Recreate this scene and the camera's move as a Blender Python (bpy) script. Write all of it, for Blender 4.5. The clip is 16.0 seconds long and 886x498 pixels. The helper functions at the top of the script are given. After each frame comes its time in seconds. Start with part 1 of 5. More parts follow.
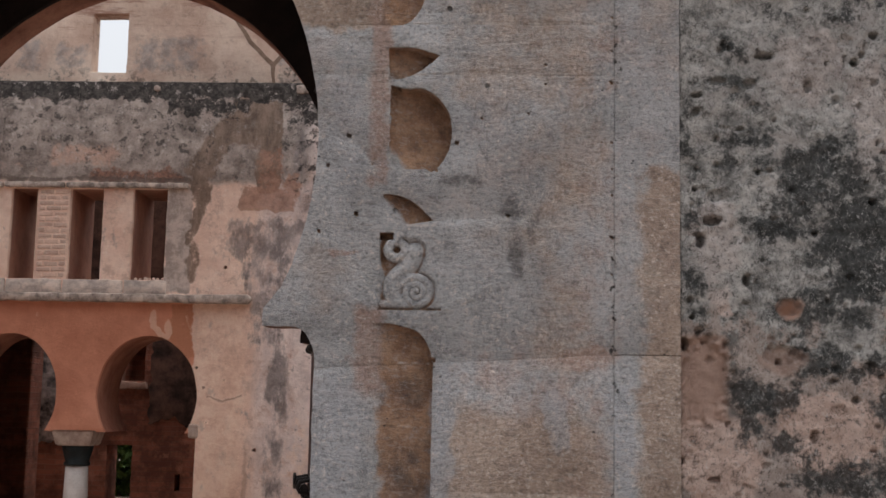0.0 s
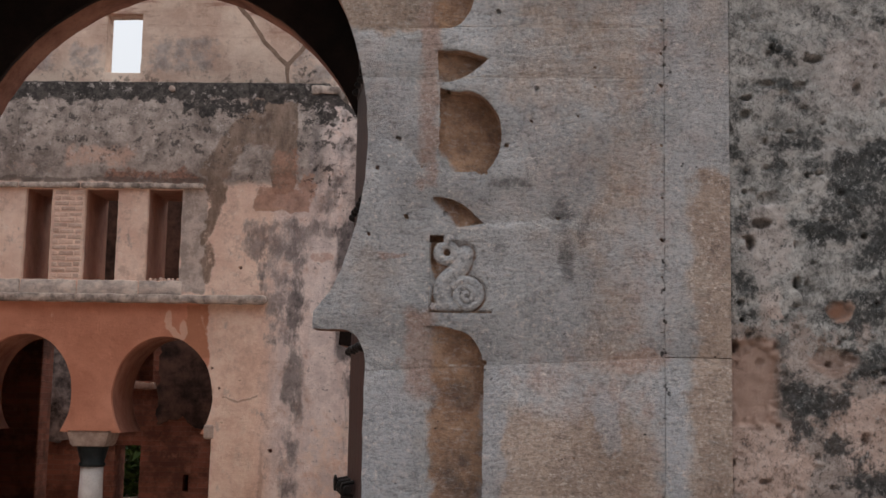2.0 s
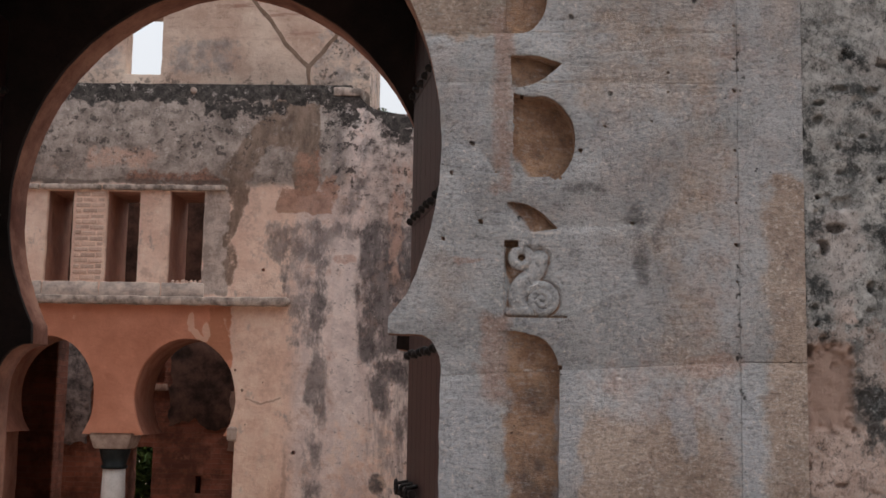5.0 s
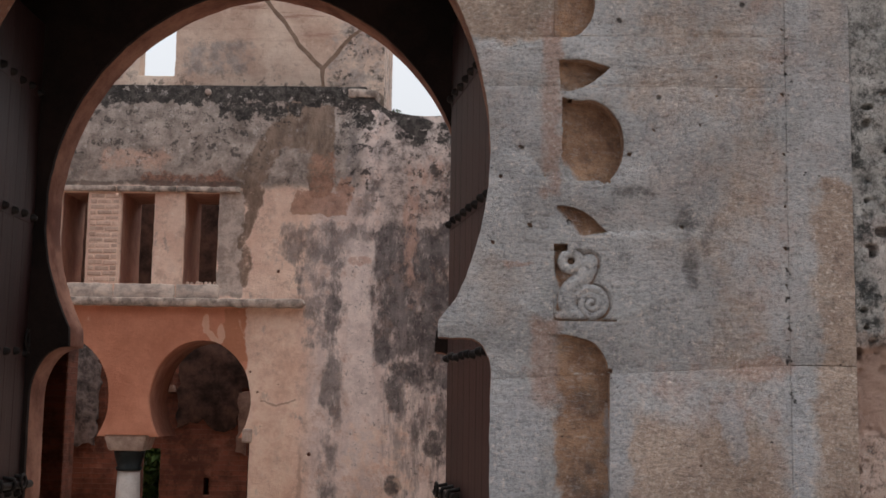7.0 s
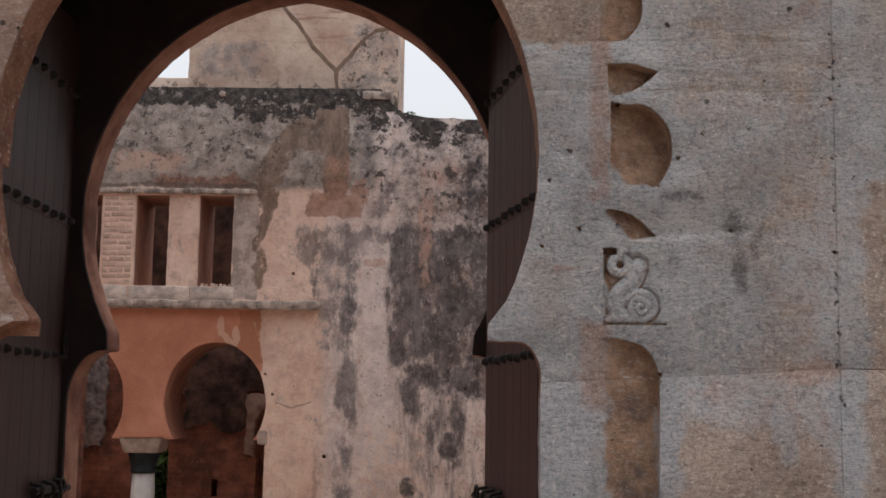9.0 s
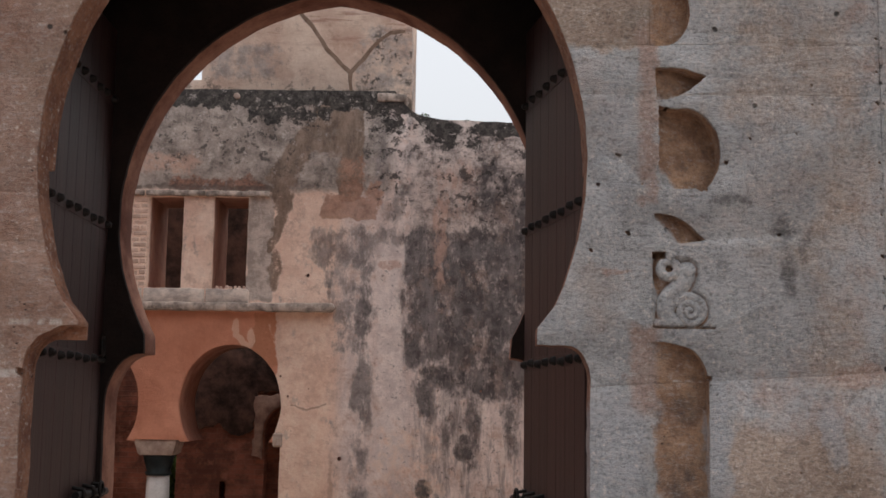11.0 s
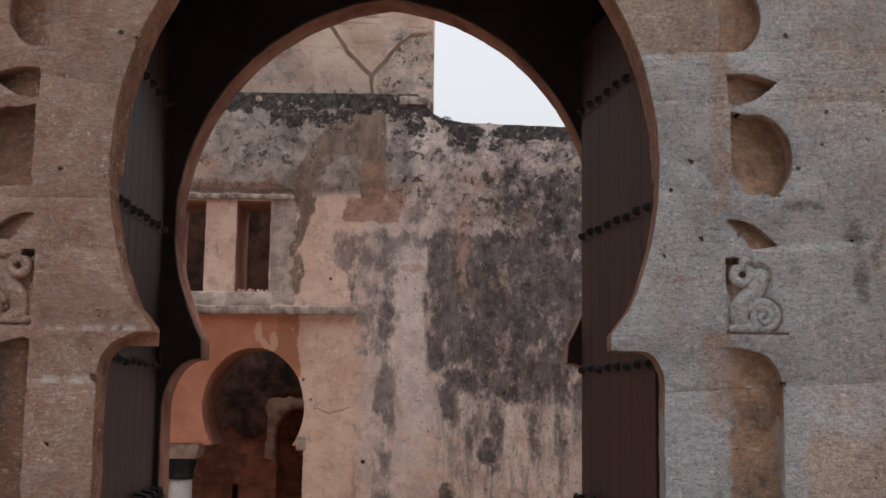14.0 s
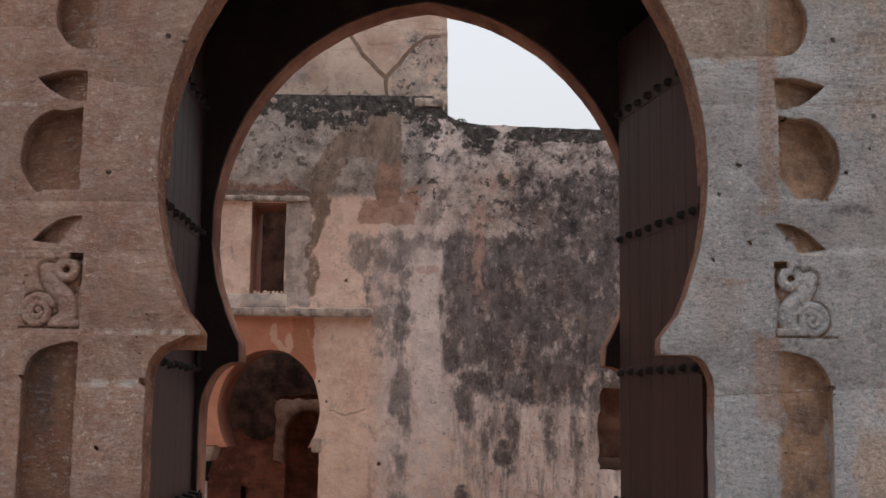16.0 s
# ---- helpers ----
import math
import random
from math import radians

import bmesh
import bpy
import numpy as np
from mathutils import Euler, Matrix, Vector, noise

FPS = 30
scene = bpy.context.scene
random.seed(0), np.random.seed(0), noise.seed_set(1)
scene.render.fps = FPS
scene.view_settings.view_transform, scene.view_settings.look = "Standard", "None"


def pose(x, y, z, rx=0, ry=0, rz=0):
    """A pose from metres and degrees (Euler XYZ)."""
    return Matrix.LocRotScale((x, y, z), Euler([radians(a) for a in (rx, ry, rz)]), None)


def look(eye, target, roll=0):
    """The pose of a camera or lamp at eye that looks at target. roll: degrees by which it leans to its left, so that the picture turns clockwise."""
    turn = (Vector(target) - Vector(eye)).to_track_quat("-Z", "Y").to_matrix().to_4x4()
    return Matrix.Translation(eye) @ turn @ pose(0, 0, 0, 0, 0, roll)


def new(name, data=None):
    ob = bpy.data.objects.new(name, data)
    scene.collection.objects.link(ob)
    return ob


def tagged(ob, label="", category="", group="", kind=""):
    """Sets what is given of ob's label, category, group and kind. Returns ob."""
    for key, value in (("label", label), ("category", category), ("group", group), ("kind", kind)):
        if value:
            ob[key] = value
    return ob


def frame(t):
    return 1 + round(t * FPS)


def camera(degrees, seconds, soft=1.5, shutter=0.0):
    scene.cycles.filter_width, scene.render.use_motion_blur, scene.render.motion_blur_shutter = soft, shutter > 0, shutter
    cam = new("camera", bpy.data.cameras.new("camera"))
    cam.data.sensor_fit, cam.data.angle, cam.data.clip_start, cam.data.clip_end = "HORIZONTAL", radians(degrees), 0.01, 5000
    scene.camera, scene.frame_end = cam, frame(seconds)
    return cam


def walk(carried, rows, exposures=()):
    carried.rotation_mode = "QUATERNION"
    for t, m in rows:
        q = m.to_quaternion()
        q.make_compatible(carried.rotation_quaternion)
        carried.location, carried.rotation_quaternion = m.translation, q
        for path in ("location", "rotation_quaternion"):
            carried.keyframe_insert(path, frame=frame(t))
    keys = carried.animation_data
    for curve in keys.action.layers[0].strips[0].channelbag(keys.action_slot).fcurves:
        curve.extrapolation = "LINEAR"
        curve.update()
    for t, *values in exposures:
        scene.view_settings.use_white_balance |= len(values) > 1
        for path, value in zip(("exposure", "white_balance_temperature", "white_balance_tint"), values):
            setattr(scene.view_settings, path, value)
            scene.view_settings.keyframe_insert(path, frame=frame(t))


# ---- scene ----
cam = camera(40.0, 16.0, soft=1.6)
METRES, EYE, TILT, LEAN, TURN = 8.0, 1.5, 0.0, 0.0, 0.0
PATH = [
    (0, (1.7411, -4.4415, 1.4813), (1.6470, -2.4597, 1.7327), 1.13),
    (0.5, (1.6896, -4.4448, 1.4836), (1.5978, -2.4629, 1.7346), 1.12),
    (1, (1.6380, -4.4482, 1.4859), (1.5486, -2.4661, 1.7365), 1.11),
    (1.5, (1.5864, -4.4516, 1.4880), (1.4994, -2.4693, 1.7384), 1.10),
    (2, (1.5347, -4.4549, 1.4902), (1.4501, -2.4725, 1.7403), 1.09),
    (2.5, (1.4830, -4.4583, 1.4922), (1.4009, -2.4758, 1.7422), 1.08),
    (3, (1.4312, -4.4617, 1.4943), (1.3516, -2.4791, 1.7442), 1.07),
    (3.5, (1.3794, -4.4651, 1.4963), (1.3024, -2.4824, 1.7462), 1.06),
    (4, (1.3276, -4.4685, 1.4983), (1.2531, -2.4856, 1.7482), 1.04),
    (6.5, (1.0682, -4.4849, 1.5078), (1.0067, -2.5017, 1.7587), 0.98),
    (7, (1.0163, -4.4881, 1.5097), (0.9574, -2.5048, 1.7608), 0.97),
    (7.5, (0.9644, -4.4911, 1.5116), (0.9082, -2.5079, 1.7630), 0.96),
    (8, (0.9125, -4.4942, 1.5134), (0.8589, -2.5109, 1.7652), 0.94),
    (8.5, (0.8606, -4.4971, 1.5153), (0.8097, -2.5138, 1.7675), 0.93),
    (9, (0.8087, -4.5000, 1.5172), (0.7604, -2.5167, 1.7698), 0.92),
    (11.5, (0.5498, -4.5128, 1.5269), (0.5145, -2.5295, 1.7815), 0.86),
    (12, (0.4982, -4.5151, 1.5289), (0.4654, -2.5317, 1.7839), 0.85),
    (12.5, (0.4466, -4.5172, 1.5310), (0.4163, -2.5338, 1.7863), 0.84),
    (13, (0.3950, -4.5191, 1.5330), (0.3672, -2.5358, 1.7888), 0.82),
    (13.5, (0.3435, -4.5210, 1.5352), (0.3182, -2.5377, 1.7913), 0.81),
    (14, (0.2921, -4.5226, 1.5374), (0.2691, -2.5393, 1.7938), 0.80),
    (14.5, (0.2407, -4.5242, 1.5396), (0.2202, -2.5409, 1.7964), 0.79),
    (15, (0.1894, -4.5255, 1.5419), (0.1712, -2.5422, 1.7989), 0.78),
    (15.5, (0.1381, -4.5267, 1.5443), (0.1223, -2.5434, 1.8016), 0.77),
    (16, (0.0870, -4.5277, 1.5467), (0.0734, -2.5444, 1.8042), 0.77),
]
walk(cam, [(t, look(eye, target, roll)) for t, eye, target, roll in PATH],
     exposures=[(0, 0.62), (6, 0.62), (12, 0.61), (16, 0.56)])

# ---- light ----
world = bpy.data.worlds.new("overcast")
scene.world = world
world.use_nodes = True
wn, wl = world.node_tree.nodes, world.node_tree.links
sky = wn.new("ShaderNodeTexSky")
sky.sky_type, sky.sun_disc = "NISHITA", False
sky.sun_elevation, sky.sun_rotation = radians(84), radians(-10)
sky.air_density, sky.dust_density, sky.ozone_density = 1.0, 6.0, 1.0
veil = wn.new("ShaderNodeHueSaturation")
veil.inputs["Saturation"].default_value = 0.22
wl.new(sky.outputs[0], veil.inputs["Color"])
wl.new(veil.outputs[0], wn["Background"].inputs["Color"])
wn["Background"].inputs["Strength"].default_value = 0.15
sun = new("sun", bpy.data.lights.new("sun", "SUN"))
sun.data.energy, sun.data.angle, sun.data.color = 0.5, radians(40), (1.0, 0.97, 0.93)
sun.matrix_world = look((-0.35, 2.0, 11.5), (0, 0, 0))


# ---- node helpers ----
class Mat:
    """A node material with short ways to lay colour over colour."""

    def __init__(self, name, rough=0.9, metal=0.0):
        self.m = bpy.data.materials.new(name)
        self.m.use_nodes = True
        self.n, self.l = self.m.node_tree.nodes, self.m.node_tree.links
        self.b = self.n["Principled BSDF"]
        self.b.inputs["Roughness"].default_value = rough
        self.b.inputs["Metallic"].default_value = metal
        self.b.inputs["Specular IOR Level"].default_value = 0.25
        self.p = self.vec("ADD", self.n.new("ShaderNodeNewGeometry").outputs["Position"], (1e-5, 0, 0))
        root = self.n.new("ShaderNodeMapping")
        self.l.new(self.p, root.inputs["Vector"])
        self.q = root.outputs[0]
        self.shared = {}

    def put(self, sock, v):
        if isinstance(v, bpy.types.NodeSocket):
            self.l.new(v, sock)
        else:
            sock.default_value = v

    def vec(self, op, a, b):
        n = self.n.new("ShaderNodeVectorMath")
        n.operation = op
        self.put(n.inputs[0], a)
        if b is not None:
            self.put(n.inputs[1], b)
        return n.outputs["Value" if op in ("LENGTH", "DISTANCE") else "Vector"]

    def math(self, op, a, b=0.0, clamp=False):
        n = self.n.new("ShaderNodeMath")
        n.operation, n.use_clamp = op, clamp
        self.put(n.inputs[0], a)
        self.put(n.inputs[1], b)
        return n.outputs[0]

    def placed(self, at, stretch, shift):
        n = self.n.new("ShaderNodeMapping")
        self.put(n.inputs["Vector"], at)
        n.inputs["Scale"].default_value, n.inputs["Location"].default_value = stretch, shift
        return n.outputs[0]

    def noise(self, scale, detail=5.0, rough=0.6, stretch=(1, 1, 1), shift=0.0, at=None, colour=False, warp=0.0):
        v = self.placed(at or self.q, stretch, (shift, shift * 0.7, -shift))
        n = self.n.new("ShaderNodeTexNoise")
        self.l.new(v, n.inputs["Vector"])
        n.inputs["Scale"].default_value = scale
        n.inputs["Detail"].default_value = detail
        n.inputs["Roughness"].default_value = rough
        n.inputs["Distortion"].default_value = warp
        return n.outputs["Color" if colour else "Fac"]

    def dots(self, scale, stretch=(1, 1, 1), shift=0.0):
        v = self.placed(self.q, stretch, (shift, shift, shift))
        n = self.n.new("ShaderNodeTexVoronoi")
        self.l.new(v, n.inputs["Vector"])
        n.inputs["Scale"].default_value = scale
        return n.outputs["Distance"]

    def step(self, v, a, b, lo=0.0, hi=1.0):
        n = self.n.new("ShaderNodeMapRange")
        n.interpolation_type = "SMOOTHSTEP"
        self.put(n.inputs[0], v)
        for i, x in enumerate((a, b, lo, hi)):
            n.inputs[i + 1].default_value = x
        return n.outputs[0]

    def axis(self, i, at=None):
        n = self.n.new("ShaderNodeVectorMath")
        n.operation = "DOT_PRODUCT"
        self.l.new(at or self.p, n.inputs[0])
        n.inputs[1].default_value = [float(j == i) for j in range(3)]
        return n.outputs["Value"]

    def warped(self, amount, scale, detail=4.0, stretch=(1, 1, 1)):
        c = self.noise(scale, detail, 0.6, stretch, colour=True)
        parts, joined = self.n.new("ShaderNodeSeparateColor"), self.n.new("ShaderNodeCombineXYZ")
        self.l.new(c, parts.inputs[0])
        for i in range(3):
            self.l.new(parts.outputs[i], joined.inputs[i])
        c = self.vec("MULTIPLY", self.vec("SUBTRACT", joined.outputs[0], (0.5, 0.5, 0.5)), (amount * 2,) * 3)
        return self.vec("ADD", self.p, c)

    def blob(self, at, x, z, rx, rz, soft=0.45):
        v = self.vec("MULTIPLY", self.vec("SUBTRACT", at, (x, 0, z)), (1 / rx, 0, 1 / rz))
        return self.step(self.vec("LENGTH", v, None), 1 - soft, 1 + soft, 1.0, 0.0)

    def seg(self, at, x0, z0, x1, z1, w0, w1, soft=0.5):
        """A trail from one point to another, w0 and w1 its half-widths."""
        dx, dz = x1 - x0, z1 - z0
        if min(abs(dx), abs(dz)) < 0.25 * max(abs(dx), abs(dz)):
            wide = (w0 + w1) / 2
            return self.blob(at, (x0 + x1) / 2, (z0 + z1) / 2, abs(dx) / 2 + wide, abs(dz) / 2 + wide, soft)
        q = self.vec("SUBTRACT", at, (x0, 0, z0))
        n = self.n.new("ShaderNodeVectorMath")
        n.operation = "DOT_PRODUCT"
        self.put(n.inputs[0], q)
        n.inputs[1].default_value = (dx / (dx * dx + dz * dz), 0, dz / (dx * dx + dz * dz))
        t = self.math("MINIMUM", self.math("MAXIMUM", n.outputs["Value"], 0.0), 1.0)
        c = self.n.new("ShaderNodeCombineXYZ")
        self.put(c.inputs[0], self.math("MULTIPLY", t, dx))
        self.put(c.inputs[2], self.math("MULTIPLY", t, dz))
        away = self.vec("MULTIPLY", self.vec("SUBTRACT", q, c.outputs[0]), (1, 0, 1))
        wide = self.math("ADD", self.math("MULTIPLY", t, w1 - w0), w0)
        return self.step(self.math("DIVIDE", self.vec("LENGTH", away, None), wide), 1 - soft, 1 + soft, 1.0, 0.0)

    def box(self, at, x0, x1, z0, z1, s=0.02):
        x, z = self.axis(0, at), self.axis(2, at)
        a = self.math("MULTIPLY", self.step(x, x0 - s, x0 + s), self.step(x, x1 - s, x1 + s, 1.0, 0.0))
        b = self.math("MULTIPLY", self.step(z, z0 - s, z0 + s), self.step(z, z1 - s, z1 + s, 1.0, 0.0))
        return self.math("MULTIPLY", a, b)

    def rag(self, mask, scale=5.0, amount=1.0, shift=0.0, lo=0.42, hi=0.60, stretch=(1, 1, 1), detail=9.0):
        """A soft mask broken up along its edge."""
        key = (6 if scale < 7.5 else 9, stretch[2] < 1, detail > 10)
        if key not in self.shared:
            self.shared[key] = self.math("SUBTRACT", self.noise(key[0], detail, 0.72, (1, 1, 0.58) if key[1] else (1, 1, 1), 3), 0.5)
        n = self.math("MULTIPLY", self.shared[key], amount * 2)
        return self.step(self.math("ADD", mask, n), lo, hi)

    def most(self, *masks):
        out = masks[0]
        for m in masks[1:]:
            out = self.math("MAXIMUM", out, m)
        return out

    def mul(self, a, b):
        return self.math("MULTIPLY", a, b)

    def mix(self, fac, a, b, how="MIX"):
        n = self.n.new("ShaderNodeMix")
        n.data_type, n.blend_type = "RGBA", how
        self.put(n.inputs[0], fac)
        for s, v in ((n.inputs[6], a), (n.inputs[7], b)):
            self.put(s, (*v, 1) if isinstance(v, tuple) else v)
        return n.outputs[2]

    def vary(self, colour, amount):
        """Shift the value a little from piece to piece."""
        r = self.n.new("ShaderNodeObjectInfo").outputs["Random"]
        n = self.n.new("ShaderNodeHueSaturation")
        self.l.new(self.step(r, 0.0, 1.0, 1 - amount, 1 + amount), n.inputs["Value"])
        self.l.new(colour, n.inputs["Color"])
        return n.outputs[0]

    def done(self, colour, height=None, depth=0.004, strength=1.0, rough=None):
        self.put(self.b.inputs["Base Color"], (*colour, 1) if isinstance(colour, tuple) else colour)
        if height is not None:
            n = self.n.new("ShaderNodeBump")
            n.inputs["Distance"].default_value = depth
            n.inputs["Strength"].default_value = strength
            self.l.new(height, n.inputs["Height"])
            self.l.new(n.outputs[0], self.b.inputs["Normal"])
        if rough is not None:
            self.l.new(rough, self.b.inputs["Roughness"])
        return self.m


# ---- materials ----
def stone_material():
    k = Mat("weathered_stone", 0.92)
    w = k.warped(0.12, 5.0, 7.0)
    wf = k.warped(0.05, 9.0, 7.0)
    grey = k.mix(k.step(k.noise(2.6, 8, 0.7), 0.3, 0.7), (0.35, 0.352, 0.363), (0.58, 0.580, 0.592))
    ochre = k.mix(k.step(k.noise(5, 7, 0.7, shift=3), 0.3, 0.7), (0.345, 0.255, 0.203), (0.57, 0.447, 0.368))
    pink = k.mix(k.noise(9, 6, 0.6, shift=5), (0.35, 0.215, 0.170), (0.54, 0.395, 0.335))
    # brown, sheltered or newer stone in large fields
    fields = k.most(
        k.box(w, 1.56, 2.12, 0.0, 1.47, 0.12),
        k.box(w, 2.25, 2.45, 0.9, 2.36, 0.06),
        k.box(w, 0.5, 1.31, 2.87, 3.5, 0.03),
        k.mul(k.box(w, 1.5, 2.14, 2.50, 4.5, 0.18), 0.55),
        k.mul(k.box(w, 1.8, 2.14, 1.5, 2.9, 0.15), 0.55),
        k.step(k.axis(0), -0.2, -0.6))
    col = k.mix(k.rag(fields, 7, 0.8, 2, 0.25, 0.85), grey, ochre)
    umber = k.mix(k.step(k.noise(4, 8, 0.7, shift=27), 0.3, 0.7), (0.30, 0.160, 0.116), (0.53, 0.330, 0.248))
    col = k.mix(k.step(k.axis(0), -0.2, -0.6), col, umber)
    patches = k.step(k.noise(2.0, 8, 0.68, shift=11), 0.52, 0.66)
    col = k.mix(k.mul(patches, 0.5), col, ochre)
    rosy = k.most(k.box(wf, 1.245, 1.325, 2.28, 3.0, 0.025), k.mul(k.box(w, 1.55, 2.15, 1.36, 1.72, 0.16), 0.55),
                  k.mul(k.box(w, 1.98, 2.20, 1.0, 3.2, 0.14), 0.5), k.box(wf, 1.20, 1.33, 1.5, 1.84, 0.04),
                  k.blob(wf, 2.07, 1.66, 0.12, 0.05), k.blob(wf, 1.16, 2.03, 0.06, 0.015), k.mul(k.step(k.axis(0), -0.5, -0.8), 0.62))
    col = k.mix(k.mul(k.rag(rosy, 9, 1.3, 4, 0.25, 1.05), 0.85), col, pink)
    # carved floors and reveals keep their warm colour, in patches
    depth = k.math("ADD", k.axis(1), k.math("MULTIPLY", k.math("SUBTRACT", k.noise(10, 7, 0.7, shift=9), 0.5), 0.05))
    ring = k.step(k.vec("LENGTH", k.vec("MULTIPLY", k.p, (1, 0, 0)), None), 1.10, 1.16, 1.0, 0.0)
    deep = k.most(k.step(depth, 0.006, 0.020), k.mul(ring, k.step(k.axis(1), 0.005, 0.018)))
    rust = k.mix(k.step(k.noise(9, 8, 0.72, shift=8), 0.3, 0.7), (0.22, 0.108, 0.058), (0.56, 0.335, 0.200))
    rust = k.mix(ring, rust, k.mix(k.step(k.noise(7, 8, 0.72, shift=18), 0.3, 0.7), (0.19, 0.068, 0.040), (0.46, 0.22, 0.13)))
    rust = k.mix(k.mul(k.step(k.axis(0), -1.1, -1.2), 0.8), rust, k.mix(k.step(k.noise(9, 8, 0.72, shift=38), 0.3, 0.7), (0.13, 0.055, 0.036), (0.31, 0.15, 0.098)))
    col = k.mix(k.mul(deep, 0.92), col, rust)
    # greenish film and rosy patches at hand's breadth
    film = k.mul(k.step(k.noise(5.5, 8, 0.72, shift=95), 0.54, 0.66), k.step(k.axis(0), -0.5, 0.2))
    col = k.mix(k.mul(film, 0.22), col, (0.30, 0.32, 0.295))
    flush = k.mul(k.step(k.noise(4.4, 8, 0.72, shift=97), 0.53, 0.64), k.step(k.axis(0), -0.5, 0.2, 0.4, 1.0))
    col = k.mix(k.mul(flush, 0.28), col, (0.52, 0.40, 0.355))
    # bluish bloom, soot and drip marks, darker patches in the carved hollows
    bloom = k.most(k.blob(w, 1.14, 1.30, 0.13, 0.28), k.blob(w, 1.53, 1.3, 0.05, 0.3), k.blob(w, 2.19, 1.3, 0.05, 0.35),
                   k.blob(w, 1.95, 1.43, 0.05, 0.12), k.mul(k.blob(w, 1.16, 2.5, 0.1, 0.4), 0.6))
    col = k.mix(k.mul(k.rag(bloom, 9, 1.0, 7, 0.25, 0.95), 0.6), col, (0.46, 0.475, 0.51))
    soot_and_dark = k.most(k.blob(wf, 1.78, 2.18, 0.05, 0.08, 0.8), k.blob(wf, 1.86, 2.12, 0.025, 0.05, 0.8), k.blob(wf, 1.80, 2.02, 0.04, 0.10, 0.8), k.blob(wf, 1.60, 2.30, 0.08, 0.03, 0.8),
                  k.mul(k.blob(w, 1.75, 2.05, 0.3, 0.25, 0.8), 0.45), k.mul(k.blob(w, 1.40, 1.2, 0.12, 0.18, 0.8), 0.8), k.mul(k.blob(w, 1.45, 1.55, 0.06, 0.1, 0.8), 0.6),
                  k.mul(k.blob(w, -1.45, 1.58, 0.10, 0.2, 0.8), 0.8), k.mul(k.blob(w, -1.25, 3.0, 0.12, 0.2, 0.8), 0.6))
    col = k.mix(k.mul(k.rag(soot_and_dark, 14, 1.0, 5, 0.35, 1.15), 0.75), col, (0.075, 0.07, 0.07))
    # mottling, tooling, grain: pale crumbs, dark pores
    drag = k.noise(34, 6, 0.74, (0.5, 1, 1.7), shift=46)
    col = k.mix(k.step(drag, 0.52, 0.68, 0.0, 0.30), col, (0.135, 0.125, 0.122))
    col = k.mix(k.step(drag, 0.47, 0.34, 0.0, 0.34), col, (0.57, 0.55, 0.54))
    mott = k.noise(17, 9, 0.8, (1, 1, 1.15))
    col = k.mix(k.step(mott, 0.50, 0.33, 0.0, 0.46), col, (0.10, 0.09, 0.088))
    col = k.mix(k.step(mott, 0.55, 0.69, 0.0, 0.58), col, (0.60, 0.545, 0.515))
    tool = k.noise(34, 6, 0.75, (0.6, 1, 1.5), shift=6)
    col = k.mix(k.step(tool, 0.54, 0.72, 0.0, 0.26), col, (0.10, 0.095, 0.095))
    bare = k.mul(k.step(k.axis(1), 0.004, 0.015, 1.0, 0.25), k.step(k.axis(0), -0.9, -0.3, 0.5, 1.0))
    grain = k.noise(62, 3, 0.65, (1, 1, 1.2), shift=33)
    col = k.mix(k.mul(bare, k.step(grain, 0.47, 0.36, 0.0, 0.36)), col, (0.085, 0.075, 0.07))
    col = k.mix(k.mul(bare, k.mul(k.step(grain, 0.55, 0.63, 0.0, 0.62), k.step(k.noise(3.5, 7, 0.7, shift=29), 0.38, 0.66, 0.18, 1.0))), col, (0.68, 0.61, 0.565))
    fine = k.noise(110, 4, 0.75)
    col = k.mix(k.step(fine, 0.52, 0.70, 0.0, 0.35), col, (0.06, 0.055, 0.052))
    pale = k.step(k.noise(46, 6, 0.75, shift=4), 0.55, 0.66)
    crumbs = k.mul(pale, k.step(k.noise(3, 7, 0.72, shift=6), 0.42, 0.62, 0.2, 1.0))
    col = k.mix(k.mul(k.mul(crumbs, bare), 0.95), col, (0.78, 0.70, 0.645))
    thin = k.warped(0.004, 12.0, 4.0)
    ragged_bed = k.step(k.noise(14, 6, 0.7, (1, 1, 0.3), shift=73), 0.46, 0.60)
    chalk = k.most(k.box(thin, 1.33, 1.86, 2.699, 2.709, 0.004), k.box(thin, 1.40, 2.15, 2.898, 2.907, 0.004), k.box(thin, 1.30, 1.52, 2.128, 2.137, 0.004), k.box(thin, 1.36, 1.50, 2.325, 2.335, 0.004),
                   k.box(thin, -1.30, -0.98, 1.604, 1.634, 0.006), k.box(thin, -1.30, -0.9, 1.80, 1.822, 0.006), k.box(thin, -2.2, -1.5, 2.665, 2.68, 0.004), k.box(thin, 1.30, 1.49, 1.622, 1.630, 0.003))
    col = k.mix(k.mul(k.mul(chalk, ragged_bed), 0.8), col, (0.66, 0.60, 0.56))
    flecked = k.mul(k.mul(k.step(k.noise(30, 8, 0.78, (1, 1, 1.2), shift=81), 0.57, 0.61), k.step(k.noise(3.2, 6, 0.65, shift=87), 0.47, 0.58)), k.most(k.box(w, -1.36, -0.85, 0.9, 3.6, 0.08), k.mul(k.box(w, 0.9, 1.3, 2.9, 3.5, 0.08), 0.8), k.mul(k.box(w, 1.55, 2.4, 1.0, 1.7, 0.1), 0.7), k.box(wf, 2.22, 2.40, 1.6, 2.45, 0.04)))
    col = k.mix(k.mul(flecked, 0.85), col, (0.76, 0.67, 0.60))
